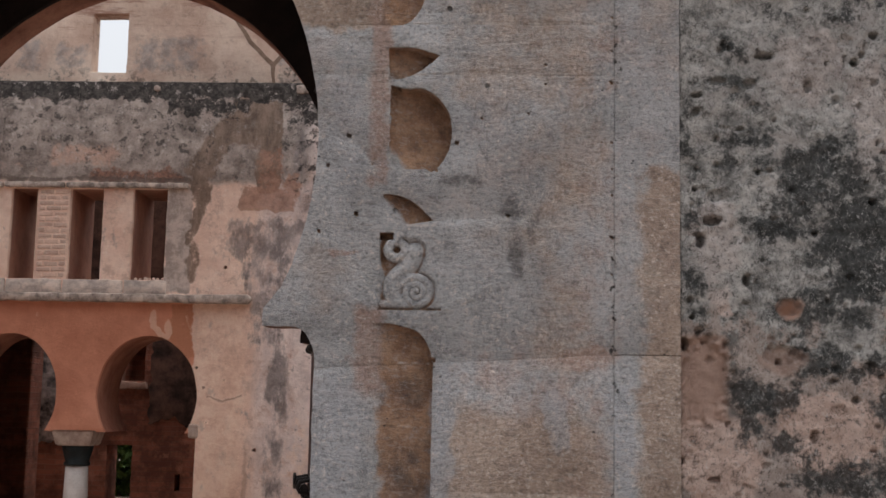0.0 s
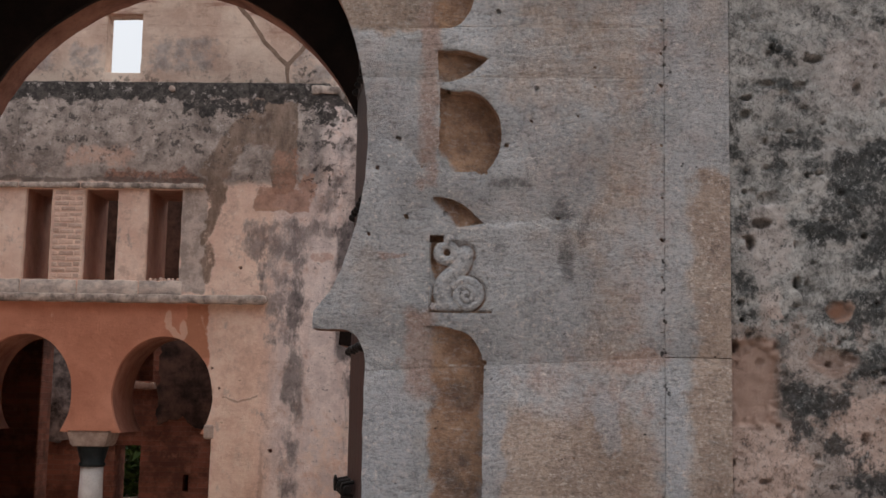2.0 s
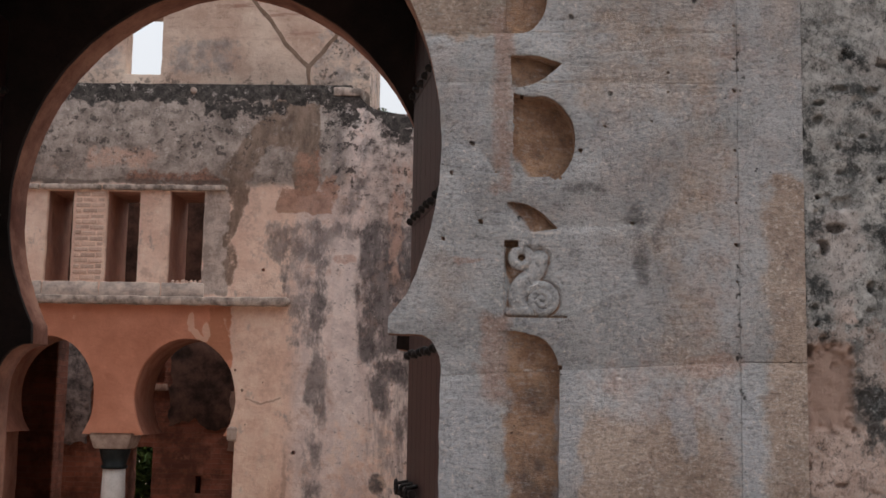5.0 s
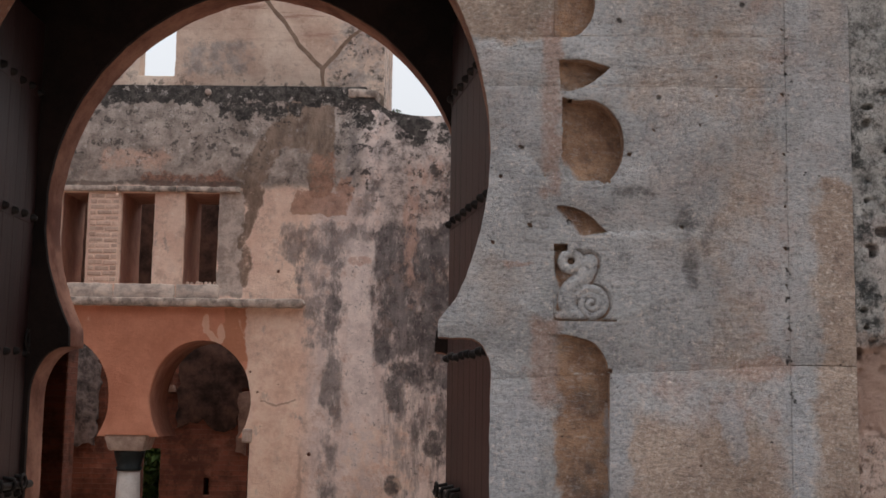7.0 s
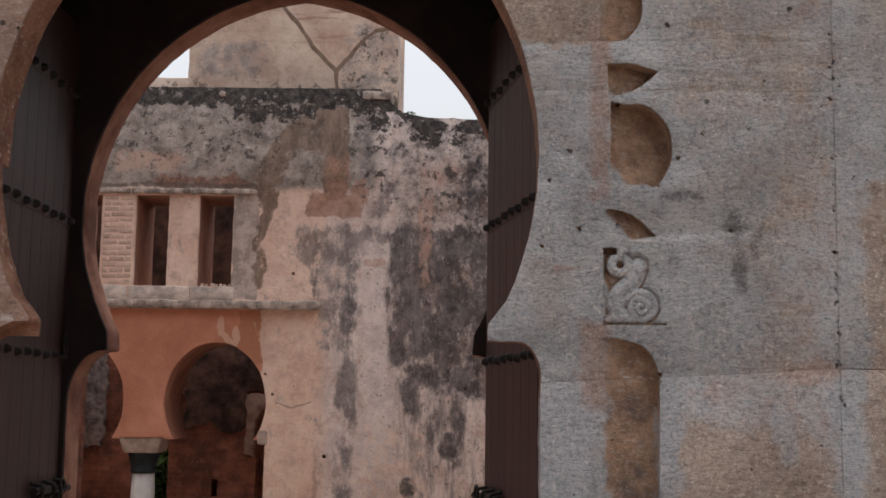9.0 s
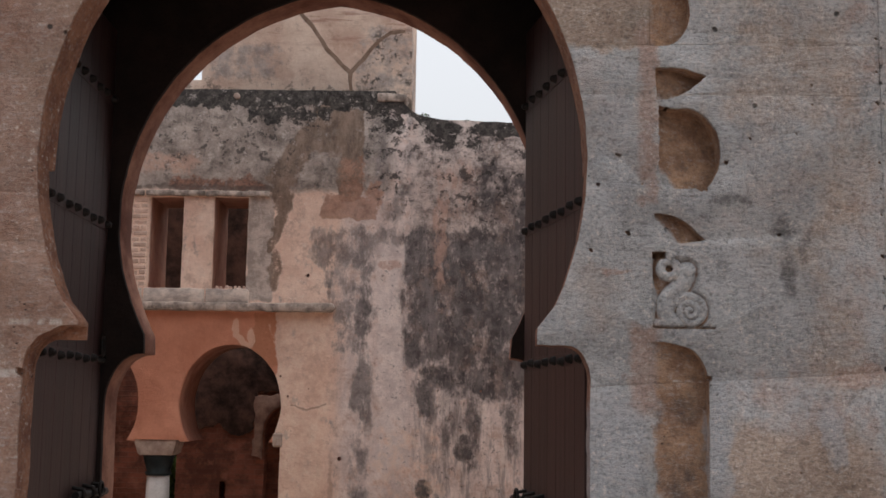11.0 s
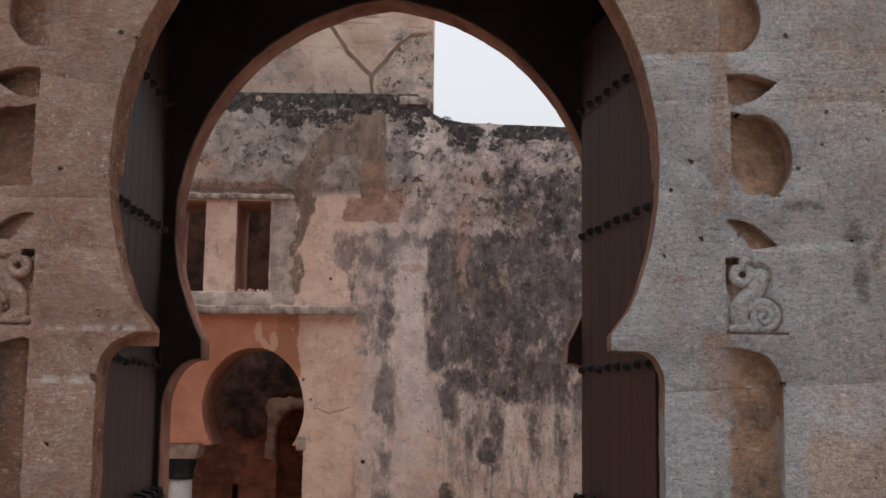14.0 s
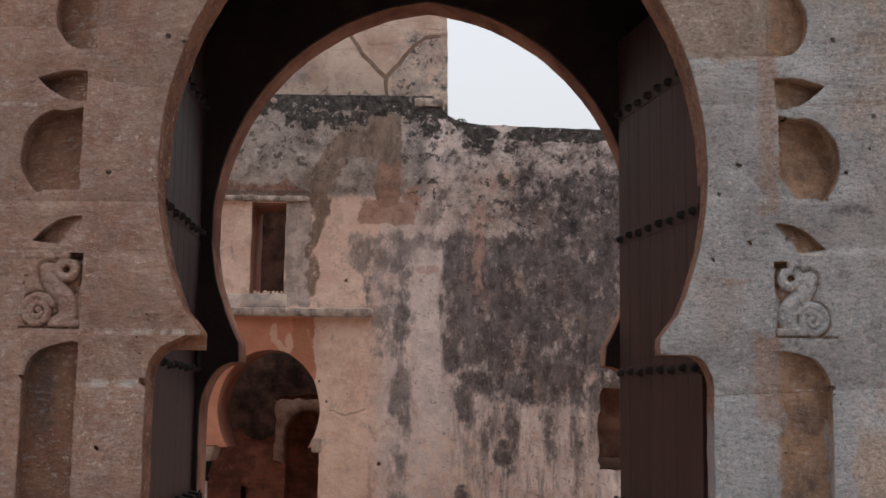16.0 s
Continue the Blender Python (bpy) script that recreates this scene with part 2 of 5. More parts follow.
    pores = k.mul(k.step(k.math("ADD", k.dots(8, shift=2), k.math("MULTIPLY", k.noise(60, 3), 0.06)), 0.135, 0.085), k.step(k.noise(4, 3, shift=13), 0.56, 0.60))
    small = k.mul(k.step(k.dots(27, (1, 1, 1.6), shift=5), 0.17, 0.10), k.step(k.noise(7, 3, shift=19), 0.60, 0.66))
    seam = k.mul(k.box(wf, 2.150, 2.166, 0.5, 3.4, 0.004), k.step(k.noise(26, 4, 0.7, shift=3), 0.58, 0.64))
    pores = k.most(pores, small, seam)
    col = k.mix(k.mul(pores, 0.85), col, (0.03, 0.027, 0.027))
    col = k.vary(col, 0.05)
    h = k.math("ADD", k.math("MULTIPLY", fine, 0.35), k.math("ADD", mott, k.math("ADD", k.math("MULTIPLY", tool, 0.4), k.math("MULTIPLY", k.math("SUBTRACT", grain, drag), 0.6))))
    h = k.math("SUBTRACT", h, k.math("MULTIPLY", pores, 1.5))
    return k.done(col, h, 0.016, 1.0)


def plaster_material():
    """The lime plaster beside the gate: pale, with black mould."""
    k = Mat("mouldy_plaster", 0.95)
    w = k.warped(0.16, 4.0, 8.0)
    wf = k.warped(0.04, 14.0, 6.0)
    pale = k.mix(k.step(k.noise(3.2, 8, 0.7), 0.3, 0.7), (0.33, 0.262, 0.232), (0.52, 0.44, 0.40))
    pale = k.mix(k.mul(k.step(k.axis(2, w), 1.75, 2.0), 0.75), pale, k.mix(k.noise(6, 8, 0.75, shift=2), (0.28, 0.275, 0.27), (0.58, 0.565, 0.55)))
    greyed = k.mix(k.step(k.noise(11, 10, 0.78, shift=3), 0.36, 0.64), (0.18, 0.178, 0.172), (0.62, 0.60, 0.575))
    up = k.step(k.axis(2, w), 1.40, 1.85)
    col = k.mix(k.rag(k.math("ADD", k.mul(up, 0.40), 0.22), 5, 1.3, 7, 0.40, 0.60), pale, greyed)
    clear = k.most(k.mul(k.blob(w, 2.88, 2.74, 0.18, 0.16, 0.7), 0.85), k.blob(w, 2.52, 1.29, 0.16, 0.20, 0.4), k.blob(w, 2.91, 1.41, 0.20, 0.15, 0.4), k.mul(k.blob(w, 2.53, 2.1, 0.10, 0.20, 0.6), 0.8),
                   k.blob(w, 3.12, 2.58, 0.10, 0.24, 0.6), k.mul(k.blob(w, 2.56, 1.86, 0.05, 0.06, 0.6), 0.8), k.mul(k.blob(w, 3.08, 1.60, 0.12, 0.08, 0.6), 0.6))
    fresh = k.mix(k.step(k.noise(8, 8, 0.72, shift=51), 0.3, 0.7), (0.50, 0.36, 0.30), (0.74, 0.58, 0.51))
    fresh = k.mix(k.mul(k.step(k.axis(2), 1.75, 1.95), 0.8), fresh, k.mix(k.step(k.noise(9, 9, 0.78, shift=52), 0.35, 0.65), (0.27, 0.255, 0.25), (0.66, 0.63, 0.61)))
    col = k.mix(k.rag(clear, 6, 1.0, 11, 0.40, 0.70), col, fresh)
    mould = k.most(k.blob(w, 2.95, 2.34, 0.20, 0.15, 0.5), k.mul(k.blob(w, 2.78, 2.17, 0.14, 0.13, 0.6), 0.85), k.blob(w, 3.06, 2.08, 0.22, 0.26, 0.5), k.mul(k.blob(w, 2.90, 1.86, 0.16, 0.10, 0.6), 0.85),
                   k.blob(wf, 2.64, 1.53, 0.06, 0.14, 0.6), k.mul(k.blob(wf, 2.74, 1.52, 0.10, 0.08, 0.6), 0.8), k.mul(k.blob(wf, 2.61, 1.38, 0.06, 0.06, 0.6), 0.9), k.mul(k.blob(w, 3.0, 1.66, 0.16, 0.07, 0.6), 0.85),
                   k.blob(w, 3.02, 1.24, 0.26, 0.09, 0.6), k.mul(k.blob(w, 3.22, 1.55, 0.16, 0.30, 0.7), 0.9), k.mul(k.blob(w, 2.84, 1.66, 0.12, 0.16, 0.7), 0.72), k.mul(k.blob(wf, 2.79, 1.36, 0.06, 0.05, 0.6), 0.75), k.mul(k.blob(w, 2.60, 2.44, 0.20, 0.10, 0.8), 0.72), k.mul(k.blob(w, 2.62, 2.66, 0.12, 0.08, 0.8), 0.6),
                   k.mul(k.blob(w, 2.60, 2.84, 0.10, 0.07, 0.8), 0.6), k.mul(k.blob(w, 3.0, 2.99, 0.3, 0.07, 0.9), 0.6), k.mul(k.blob(wf, 2.44, 2.4, 0.04, 0.5, 0.7), 0.55), k.mul(k.blob(wf, 2.45, 1.9, 0.05, 0.12, 0.7), 0.6))
    mould = k.rag(k.mul(mould, 0.92), 9, 1.9, 5, 0.36, 0.82, detail=12.0)
    col = k.mix(k.mul(mould, 0.90), col, k.mix(k.step(k.noise(36, 6, 0.75, shift=8), 0.4, 0.7), (0.016, 0.019, 0.020), (0.11, 0.115, 0.115)))
    spots = k.mul(k.step(k.noise(34, 8, 0.78, shift=15), 0.54, 0.63), k.step(k.noise(3.5, 6, 0.65, shift=1), 0.36, 0.55, 0.15, 1.0))
    col = k.mix(k.mul(spots, 0.8), col, (0.04, 0.04, 0.04))
    flakes = k.mul(k.step(k.noise(40, 6, 0.75, shift=21), 0.57, 0.66), k.step(k.axis(2), 1.5, 1.9, 0.2, 1.0))
    col = k.mix(k.mul(flakes, 0.7), col, (0.60, 0.585, 0.57))
    crust = k.noise(55, 6, 0.8, (1.0, 1, 0.8), shift=44, warp=1.2)
    col = k.mix(k.step(crust, 0.48, 0.37, 0.0, 0.66), col, (0.028, 0.03, 0.03))
    col = k.mix(k.step(crust, 0.55, 0.65, 0.0, 0.55), col, (0.60, 0.585, 0.57))
    # where it has come away the earthy ground shows
    wb = k.warped(0.022, 11.0, 5.0)
    # dark rim above and beside: shade of the hollow's edge, in the colour
    rim_shade = k.mul(k.box(wb, 2.40, 2.615, 1.44, 1.77, 0.02), k.step(k.noise(15, 6, 0.7, shift=61), 0.42, 0.55))
    col = k.mix(k.mul(rim_shade, 0.7), col, (0.06, 0.055, 0.052))
    bare = k.most(k.box(wb, 2.40, 2.565, 1.425, 1.74, 0.016), k.blob(wf, 2.79, 1.848, 0.045, 0.035, 0.3), k.mul(k.blob(wf, 2.76, 1.66, 0.08, 0.05, 0.3), 0.7))
    col = k.mix(k.mul(bare, 0.9), col, k.mix(k.noise(10, 7, 0.7, shift=2), (0.38, 0.245, 0.195), (0.66, 0.47, 0.39)))
    col = k.mix(k.mul(k.blob(wf, 2.79, 1.846, 0.032, 0.022, 0.6), 0.85), col, (0.42, 0.22, 0.145))
    h = k.math("ADD", k.noise(20, 9, 0.75), k.math("MULTIPLY", crust, 0.5))
    return k.done(col, h, 0.02, 1.0)


def court_material(low):
    """The court's wall: cream and rosy plaster, grey streaks, black mould; under the ledge (low) a terracotta wash."""
    k = Mat("washed_court_plaster" if low else "stained_court_plaster", 0.95)
    w = k.warped(0.20, 2.6, 9.0)
    wf = k.warped(0.075, 6.0, 9.0)
    wt = k.warped(0.035, 11.0, 7.0)
    ws = k.warped(0.12, 5.0, 9.0, (1, 1, 0.35))
    fleck = k.noise(20, 8, 0.75, shift=12)
    blotch = k.noise(7.5, 10, 0.75, shift=33)
    cloud = k.noise(2.2, 8, 0.68, shift=2)
    fall = k.noise(9, 8, 0.72, (1, 1, 0.16), shift=17)
    x, z = k.axis(0, wf), k.axis(2, wf)
    cream = k.mix(k.step(cloud, 0.3, 0.7), (0.72, 0.49, 0.385), (0.92, 0.715, 0.59))
    rosy = k.mix(k.step(k.noise(3.4, 9, 0.72, (1, 1, 0.5), shift=5), 0.3, 0.7), (0.62, 0.51, 0.475), (0.94, 0.815, 0.755))
    col = k.mix(k.step(k.axis(0, ws), -0.70, -0.52), cream, rosy)
    col = k.mix(k.step(blotch, 0.51, 0.64, 0.0, 0.72), col, k.mix(fleck, (0.50, 0.32, 0.24), (0.62, 0.46, 0.38)))
    col = k.mix(k.step(k.noise(12, 9, 0.76, shift=83), 0.56, 0.64, 0.0, 0.55), col, (0.93, 0.80, 0.71))
    # grey plaster over the windows, rosy and red-brown towards the lintels
    if not low:
        slate = k.mix(k.step(k.noise(5, 9, 0.74, shift=9), 0.32, 0.68), (0.155, 0.132, 0.118), (0.50, 0.43, 0.385))
        above = k.mul(k.step(z, 3.54, 3.62), k.step(x, -0.05, -0.22))
        col = k.mix(k.mul(above, 0.96), col, slate)
        blush = k.rag(k.mul(k.most(k.box(wf, -2.75, -2.0, 3.72, 3.98, 0.10), k.mul(k.box(wf, -3.8, -2.8, 3.68, 3.8, 0.08), 0.6)), 0.8), 6, 1.3, 19, 0.4, 0.9)
        col = k.mix(k.mul(blush, 0.75), col, (0.62, 0.41, 0.32))
        rusty = k.rag(k.mul(k.box(wf, -2.35, -1.40, 3.585, 3.72, 0.06), 0.85), 7, 1.7, 6, 0.36, 0.80)
        col = k.mix(k.mul(rusty, 0.85), col, k.mix(k.step(fleck, 0.4, 0.6), (0.11, 0.062, 0.047), (0.34, 0.165, 0.115)))
        dim = k.rag(k.mul(k.box(wf, -3.8, -1.2, 3.57, 3.64, 0.03), 0.8), 6, 1.2, 16, 0.4, 0.7)
        col = k.mix(k.mul(dim, 0.7), col, (0.13, 0.10, 0.085))
    # greyed strip beside the last window, cream field with a stained outline
    if not low:
        col = k.mix(k.mul(k.rag(k.box(wf, -1.54, -1.28, 2.5, 3.56, 0.04), 6, 0.9, 21, 0.3, 0.8), 0.85), col, k.mix(k.step(blotch, 0.4, 0.62), (0.27, 0.235, 0.21), (0.58, 0.50, 0.45)))
    # pale and grey mottling right of the cream field
    smoke = k.mix(k.step(k.noise(8, 9, 0.76, (1, 1, 0.7), shift=23), 0.33, 0.68), (0.085, 0.078, 0.08), (0.40, 0.35, 0.335))
    ash = k.most(k.mul(k.box(ws, -0.95, -0.02, 2.78, 3.25, 0.10), 0.85), k.mul(k.box(ws, -0.72, -0.28, 2.0, 3.0, 0.08), 0.75), k.mul(k.box(ws, -0.35, 0.30, 3.2, 4.45, 0.16), 0.66))
    col = k.mix(k.mul(k.rag(k.mul(ash, 0.9), 5.5, 1.7, 43, 0.34, 0.95, (1, 1, 0.6)), 0.8), col, smoke)
    stain = k.most(k.mul(k.seg(ws, -0.40, 3.0, -0.37, 2.1, 0.10, 0.10), 0.75), k.seg(ws, -0.37, 1.95, -0.375, 1.32, 0.085, 0.095), k.mul(k.seg(ws, -0.40, 1.2, -0.41, 0.5, 0.08, 0.10), 0.72),
                   k.mul(k.seg(ws, -0.72, 2.95, -0.70, 2.62, 0.05, 0.04), 0.85), k.mul(k.seg(ws, -0.60, 2.3, -0.61, 1.6, 0.03, 0.03), 0.5))
    col = k.mix(k.mul(k.rag(k.mul(stain, 0.92), 7, 1.6, 13, 0.26, 1.0, (1, 1, 0.6)), 0.85), col, k.mix(k.step(blotch, 0.35, 0.6), (0.07, 0.064, 0.068), (0.26, 0.23, 0.225)))
    # upper right: pale crust with clots, then the dark curtain below
    if not low:
        crust = k.mix(k.step(k.noise(6.5, 10, 0.76, shift=63), 0.36, 0.62), (0.12, 0.10, 0.095), (0.66, 0.56, 0.515))
        col = k.mix(k.mul(k.step(x, 0.0, 0.16), k.step(k.axis(2, w), 2.85, 3.35)), col, crust)
    veil = k.most(k.box(ws, -0.02, 2.2, 1.86, 3.22, 0.09), k.mul(k.box(w, 0.12, 2.2, 1.55, 1.98, 0.16), 0.93), k.mul(k.box(w, 0.70, 2.2, 3.0, 3.85, 0.2), 0.85),
                  k.mul(k.seg(ws, 0.24, 1.75, 0.26, 1.45, 0.10, 0.06), 0.9), k.mul(k.seg(ws, 0.43, 1.7, 0.44, 1.12, 0.05, 0.04), 0.62), k.mul(k.seg(ws, 0.66, 1.7, 0.70, 0.95, 0.09, 0.07), 0.72),
                  k.mul(k.seg(ws, 1.02, 1.8, 1.05, 1.1, 0.10, 0.05), 0.7), k.mul(k.seg(ws, 1.30, 1.8, 1.28, 0.8, 0.07, 0.05), 0.6))
    tone = k.mix(k.step(k.noise(8, 9, 0.76, (1, 1, 0.7), shift=23), 0.36, 0.66), (0.032, 0.030, 0.034), (0.185, 0.167, 0.167))
    col = k.mix(k.mul(k.rag(k.mul(veil, 0.95), 6.5, 1.7, 3, 0.20, 0.92, (1, 1, 0.55)), 0.93), col, tone)
    inside_veil = k.box(w, 0.0, 2.2, 1.3, 3.3, 0.15)
    chips = k.mul(k.step(k.noise(15, 8, 0.76, shift=31), 0.575, 0.625), k.math("ADD", k.mul(inside_veil, 0.75), 0.25))
    col = k.mix(k.mul(chips, k.mul(k.step(x, -0.4, 0.1), 0.62)), col, (0.46, 0.39, 0.365))
    drip = k.mul(k.step(fall, 0.55, 0.63), k.mul(inside_veil, k.step(k.axis(2, w), 2.9, 2.0, 0.3, 1.0)))
    col = k.mix(k.mul(drip, 0.5), col, (0.36, 0.31, 0.30))
    dingy = k.mul(k.step(k.noise(4.2, 9, 0.75, (1, 1, 0.7), shift=57), 0.50, 0.66), k.step(x, -1.3, -0.9, 0.35, 1.0))
    col = k.mix(k.mul(dingy, 0.42), col, (0.40, 0.285, 0.235))
    # low right: pale streaks, soft grey trails
    if low:
        foot = k.mul(k.step(x, -0.05, 0.25), k.step(k.axis(2, ws), 1.75, 1.40))
        col = k.mix(k.mul(foot, k.step(fall, 0.46, 0.62, 0.0, 0.62)), col, (0.16, 0.142, 0.138))
        col = k.mix(k.mul(foot, k.step(k.noise(8, 8, 0.7, (1, 1, 0.2), shift=37), 0.54, 0.64, 0.0, 0.8)), col, (0.80, 0.69, 0.62))
        col = k.mix(k.mul(k.rag(k.most(k.blob(wt, 0.22, 0.72, 0.085, 0.11, 0.35), k.mul(k.blob(wf, 0.60, 1.12, 0.10, 0.16, 0.5), 0.8)), 9, 0.9, 35, 0.4, 0.9), 0.85), col, (0.062, 0.058, 0.060))
    # the clean run between stain and curtain, rosy scars
    light = k.most(k.box(ws, -0.26, -0.01, 1.5, 3.05, 0.05), k.mul(k.box(ws, -0.28, 0.10, 0.9, 1.85, 0.08), 0.7))
    col = k.mix(k.mul(k.rag(light, 7, 1.5, 53, 0.26, 0.95, (1, 1, 0.5)), 0.85), col, k.mix(k.step(blotch, 0.35, 0.65), (0.62, 0.535, 0.51), (0.92, 0.81, 0.755)))
    warm = k.most(k.mul(k.seg(ws, 0.35, 3.95, 0.38, 2.55, 0.10, 0.035), 0.85), k.blob(wt, -0.14, 2.87, 0.13, 0.05, 0.4), k.mul(k.blob(wt, -0.24, 1.93, 0.07, 0.06, 0.5), 0.6), k.mul(k.box(wf, 0.25, 0.75, 3.3, 4.0, 0.15), 0.62))
    col = k.mix(k.mul(k.rag(k.mul(warm, 0.9), 9, 1.3, 9, 0.40, 0.9, (1, 1, 0.7)), 0.72), col, k.mix(fleck, (0.42, 0.25, 0.19), (0.72, 0.50, 0.41)))
    # brown run-off: one stripe down to a red patch, one slanting to the window
    if not low:
        earth = k.mix(k.step(k.noise(9, 8, 0.72, (1, 1, 0.4), shift=14), 0.32, 0.68), (0.115, 0.080, 0.060), (0.31, 0.225, 0.175))
        run = k.most(k.box(wf, -0.67, -0.42, 3.5, 4.55, 0.035), k.seg(wf, -0.72, 4.45, -0.98, 4.10, 0.13, 0.10), k.seg(wf, -0.98, 4.10, -1.20, 3.72, 0.11, 0.15),
                     k.seg(wf, -1.20, 3.70, -1.19, 3.40, 0.14, 0.05), k.mul(k.seg(wf, -1.18, 3.42, -1.30, 3.0, 0.06, 0.045), 0.95), k.mul(k.seg(wf, -1.30, 3.0, -1.22, 2.6, 0.035, 0.02), 0.8), k.mul(k.box(wf, -0.95, -0.60, 3.95, 4.45, 0.06), 0.8))
        col = k.mix(k.mul(k.rag(k.mul(run, 0.9), 8, 1.25, 2, 0.28, 0.74), 0.9), col, earth)
        red = k.most(k.mul(k.box(wf, -0.66, -0.40, 3.35, 3.95, 0.05), 0.72), k.box(wf, -0.82, -0.27, 3.30, 3.56, 0.035), k.mul(k.blob(wf, -0.30, 3.55, 0.09, 0.14, 0.4), 0.9))
        col = k.mix(k.mul(k.rag(k.mul(red, 0.9), 8, 1.25, 26, 0.30, 0.78), 0.82), col, k.mix(k.step(blotch, 0.35, 0.62), (0.27, 0.145, 0.105), (0.50, 0.295, 0.215)))
    # mould: a black brim, clots below it, specks
    if not low:
        brim = k.most(k.box(wf, -3.9, -0.02, 4.40, 4.72, 0.07), k.mul(k.box(wf, -1.6, -0.7, 4.22, 4.5, 0.10), 0.75), k.mul(k.box(wf, -0.40, -0.02, 4.15, 4.65, 0.09), 0.72),
                      k.mul(k.seg(wf, 0.0, 4.45, 0.42, 4.17, 0.08, 0.10), 0.95), k.mul(k.seg(wf, 0.3, 4.25, 2.2, 4.20, 0.06, 0.06), 1.0), k.mul(k.box(wf, 0.15, 0.75, 3.95, 4.3, 0.12), 0.55))
        col = k.mix(k.mul(k.rag(k.mul(brim, 0.82), 6, 1.25, 8, 0.42, 0.56), 0.94), col, k.mix(k.step(fleck, 0.42, 0.62), (0.017, 0.016, 0.016), (0.085, 0.076, 0.070)))
    zone = k.most(k.mul(k.box(w, -3.8, -0.95, 3.75, 4.45, 0.2), 0.82), k.mul(k.box(w, -0.42, 0.25, 3.45, 4.5, 0.15), 0.95), k.mul(k.box(w, 0.2, 2.2, 3.2, 4.3, 0.2), 0.90), k.mul(k.box(w, -1.05, -0.7, 3.6, 4.0, 0.1), 0.6))
    if not low:
        clots = k.mul(k.step(k.noise(8.5, 10, 0.74, shift=71), 0.545, 0.59), zone)
        col = k.mix(k.mul(clots, 0.92), col, (0.040, 0.037, 0.036))
    specks = k.mul(k.step(fleck, 0.585, 0.63), k.math("MAXIMUM", zone, k.step(x, -0.75, 0.1, 0.10, 0.85)))
    col = k.mix(k.mul(specks, 0.8), col, (0.055, 0.050, 0.050))
    if not low:
        lichen = k.mul(k.step(k.noise(11, 9, 0.75, shift=91), 0.57, 0.62), k.most(zone, k.mul(brim, 0.7)))
        col = k.mix(k.mul(lichen, 0.75), col, (0.62, 0.55, 0.51))
    # cracks and trickles in the cream
    if low:
        clean = k.rag(k.mul(k.most(k.box(wf, -1.2, -0.70, 0.0, 2.42, 0.06), k.mul(k.box(wf, -0.30, 0.42, 0.2, 1.35, 0.12), 0.7)), 0.8), 6, 1.3, 15, 0.36, 0.85)
        col = k.mix(k.mul(clean, 0.55), col, k.mix(k.step(blotch, 0.38, 0.6), (0.94, 0.76, 0.62), (0.80, 0.55, 0.42)))
        crack = k.most(k.seg(wt, -1.05, 1.50, -0.90, 1.46, 0.008, 0.010), k.seg(wt, -0.90, 1.46, -0.72, 1.51, 0.012, 0.006), k.mul(k.seg(wt, -0.66, 1.0, -0.67, 0.3, 0.016, 0.02), 0.7), k.mul(k.seg(wt, -0.93, 2.72, -0.90, 2.78, 0.012, 0.012), 1.0))
        col = k.mix(k.mul(crack, 0.6), col, (0.30, 0.165, 0.115))
    # terracotta wash round the arches, peeled to a pale loop; brown in the openings
    if low:
        wash = k.mix(k.step(k.noise(1.8, 8, 0.68, shift=6), 0.3, 0.7), (0.52, 0.222, 0.142), (0.70, 0.330, 0.222))
        edge = k.math("ADD", k.axis(0, wt), k.math("MULTIPLY", k.math("SUBTRACT", k.noise(3.2, 5, 0.6, (0.2, 1, 1), shift=5), 0.5), 0.26))
        under = k.mul(k.step(edge, -1.21, -1.19, 1.0, 0.0), k.step(k.axis(2), 2.415, 2.43, 1.0, 0.0))
        col = k.mix(under, col, wash)
        ochre = k.mul(k.rag(k.mul(k.box(wt, -1.46, -1.14, 1.85, 2.42, 0.05), 0.8), 6, 1.2, 47, 0.42, 0.7), 0.6)
        col = k.mix(k.mul(under, ochre), col, (0.42, 0.19, 0.105))
        loop = k.most(k.seg(wt, -1.62, 2.30, -1.61, 2.17, 0.040, 0.030), k.seg(wt, -1.61, 2.17, -1.50, 2.06, 0.032, 0.035), k.seg(wt, -1.48, 2.06, -1.45, 2.20, 0.030, 0.020), k.mul(k.seg(wt, -1.30, 2.3, -1.23, 2.1, 0.02, 0.01), 0.6), k.mul(k.seg(wt, -2.76, 2.3, -2.74, 2.2, 0.018, 0.01), 0.5))
        col = k.mix(k.mul(under, k.mul(k.rag(k.mul(loop, 0.9), 14, 0.7, 3, 0.40, 0.65), 0.75)), col, (0.78, 0.55, 0.43))
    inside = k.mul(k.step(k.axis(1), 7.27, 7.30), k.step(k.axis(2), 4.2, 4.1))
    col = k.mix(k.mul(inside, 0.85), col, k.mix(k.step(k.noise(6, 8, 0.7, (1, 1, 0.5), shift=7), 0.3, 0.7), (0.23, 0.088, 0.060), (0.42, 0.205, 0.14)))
    h = k.math("ADD", k.noise(9, 9, 0.75), k.math("MULTIPLY", fleck, 0.5))
    return k.done(col, h, 0.022, 0.7)


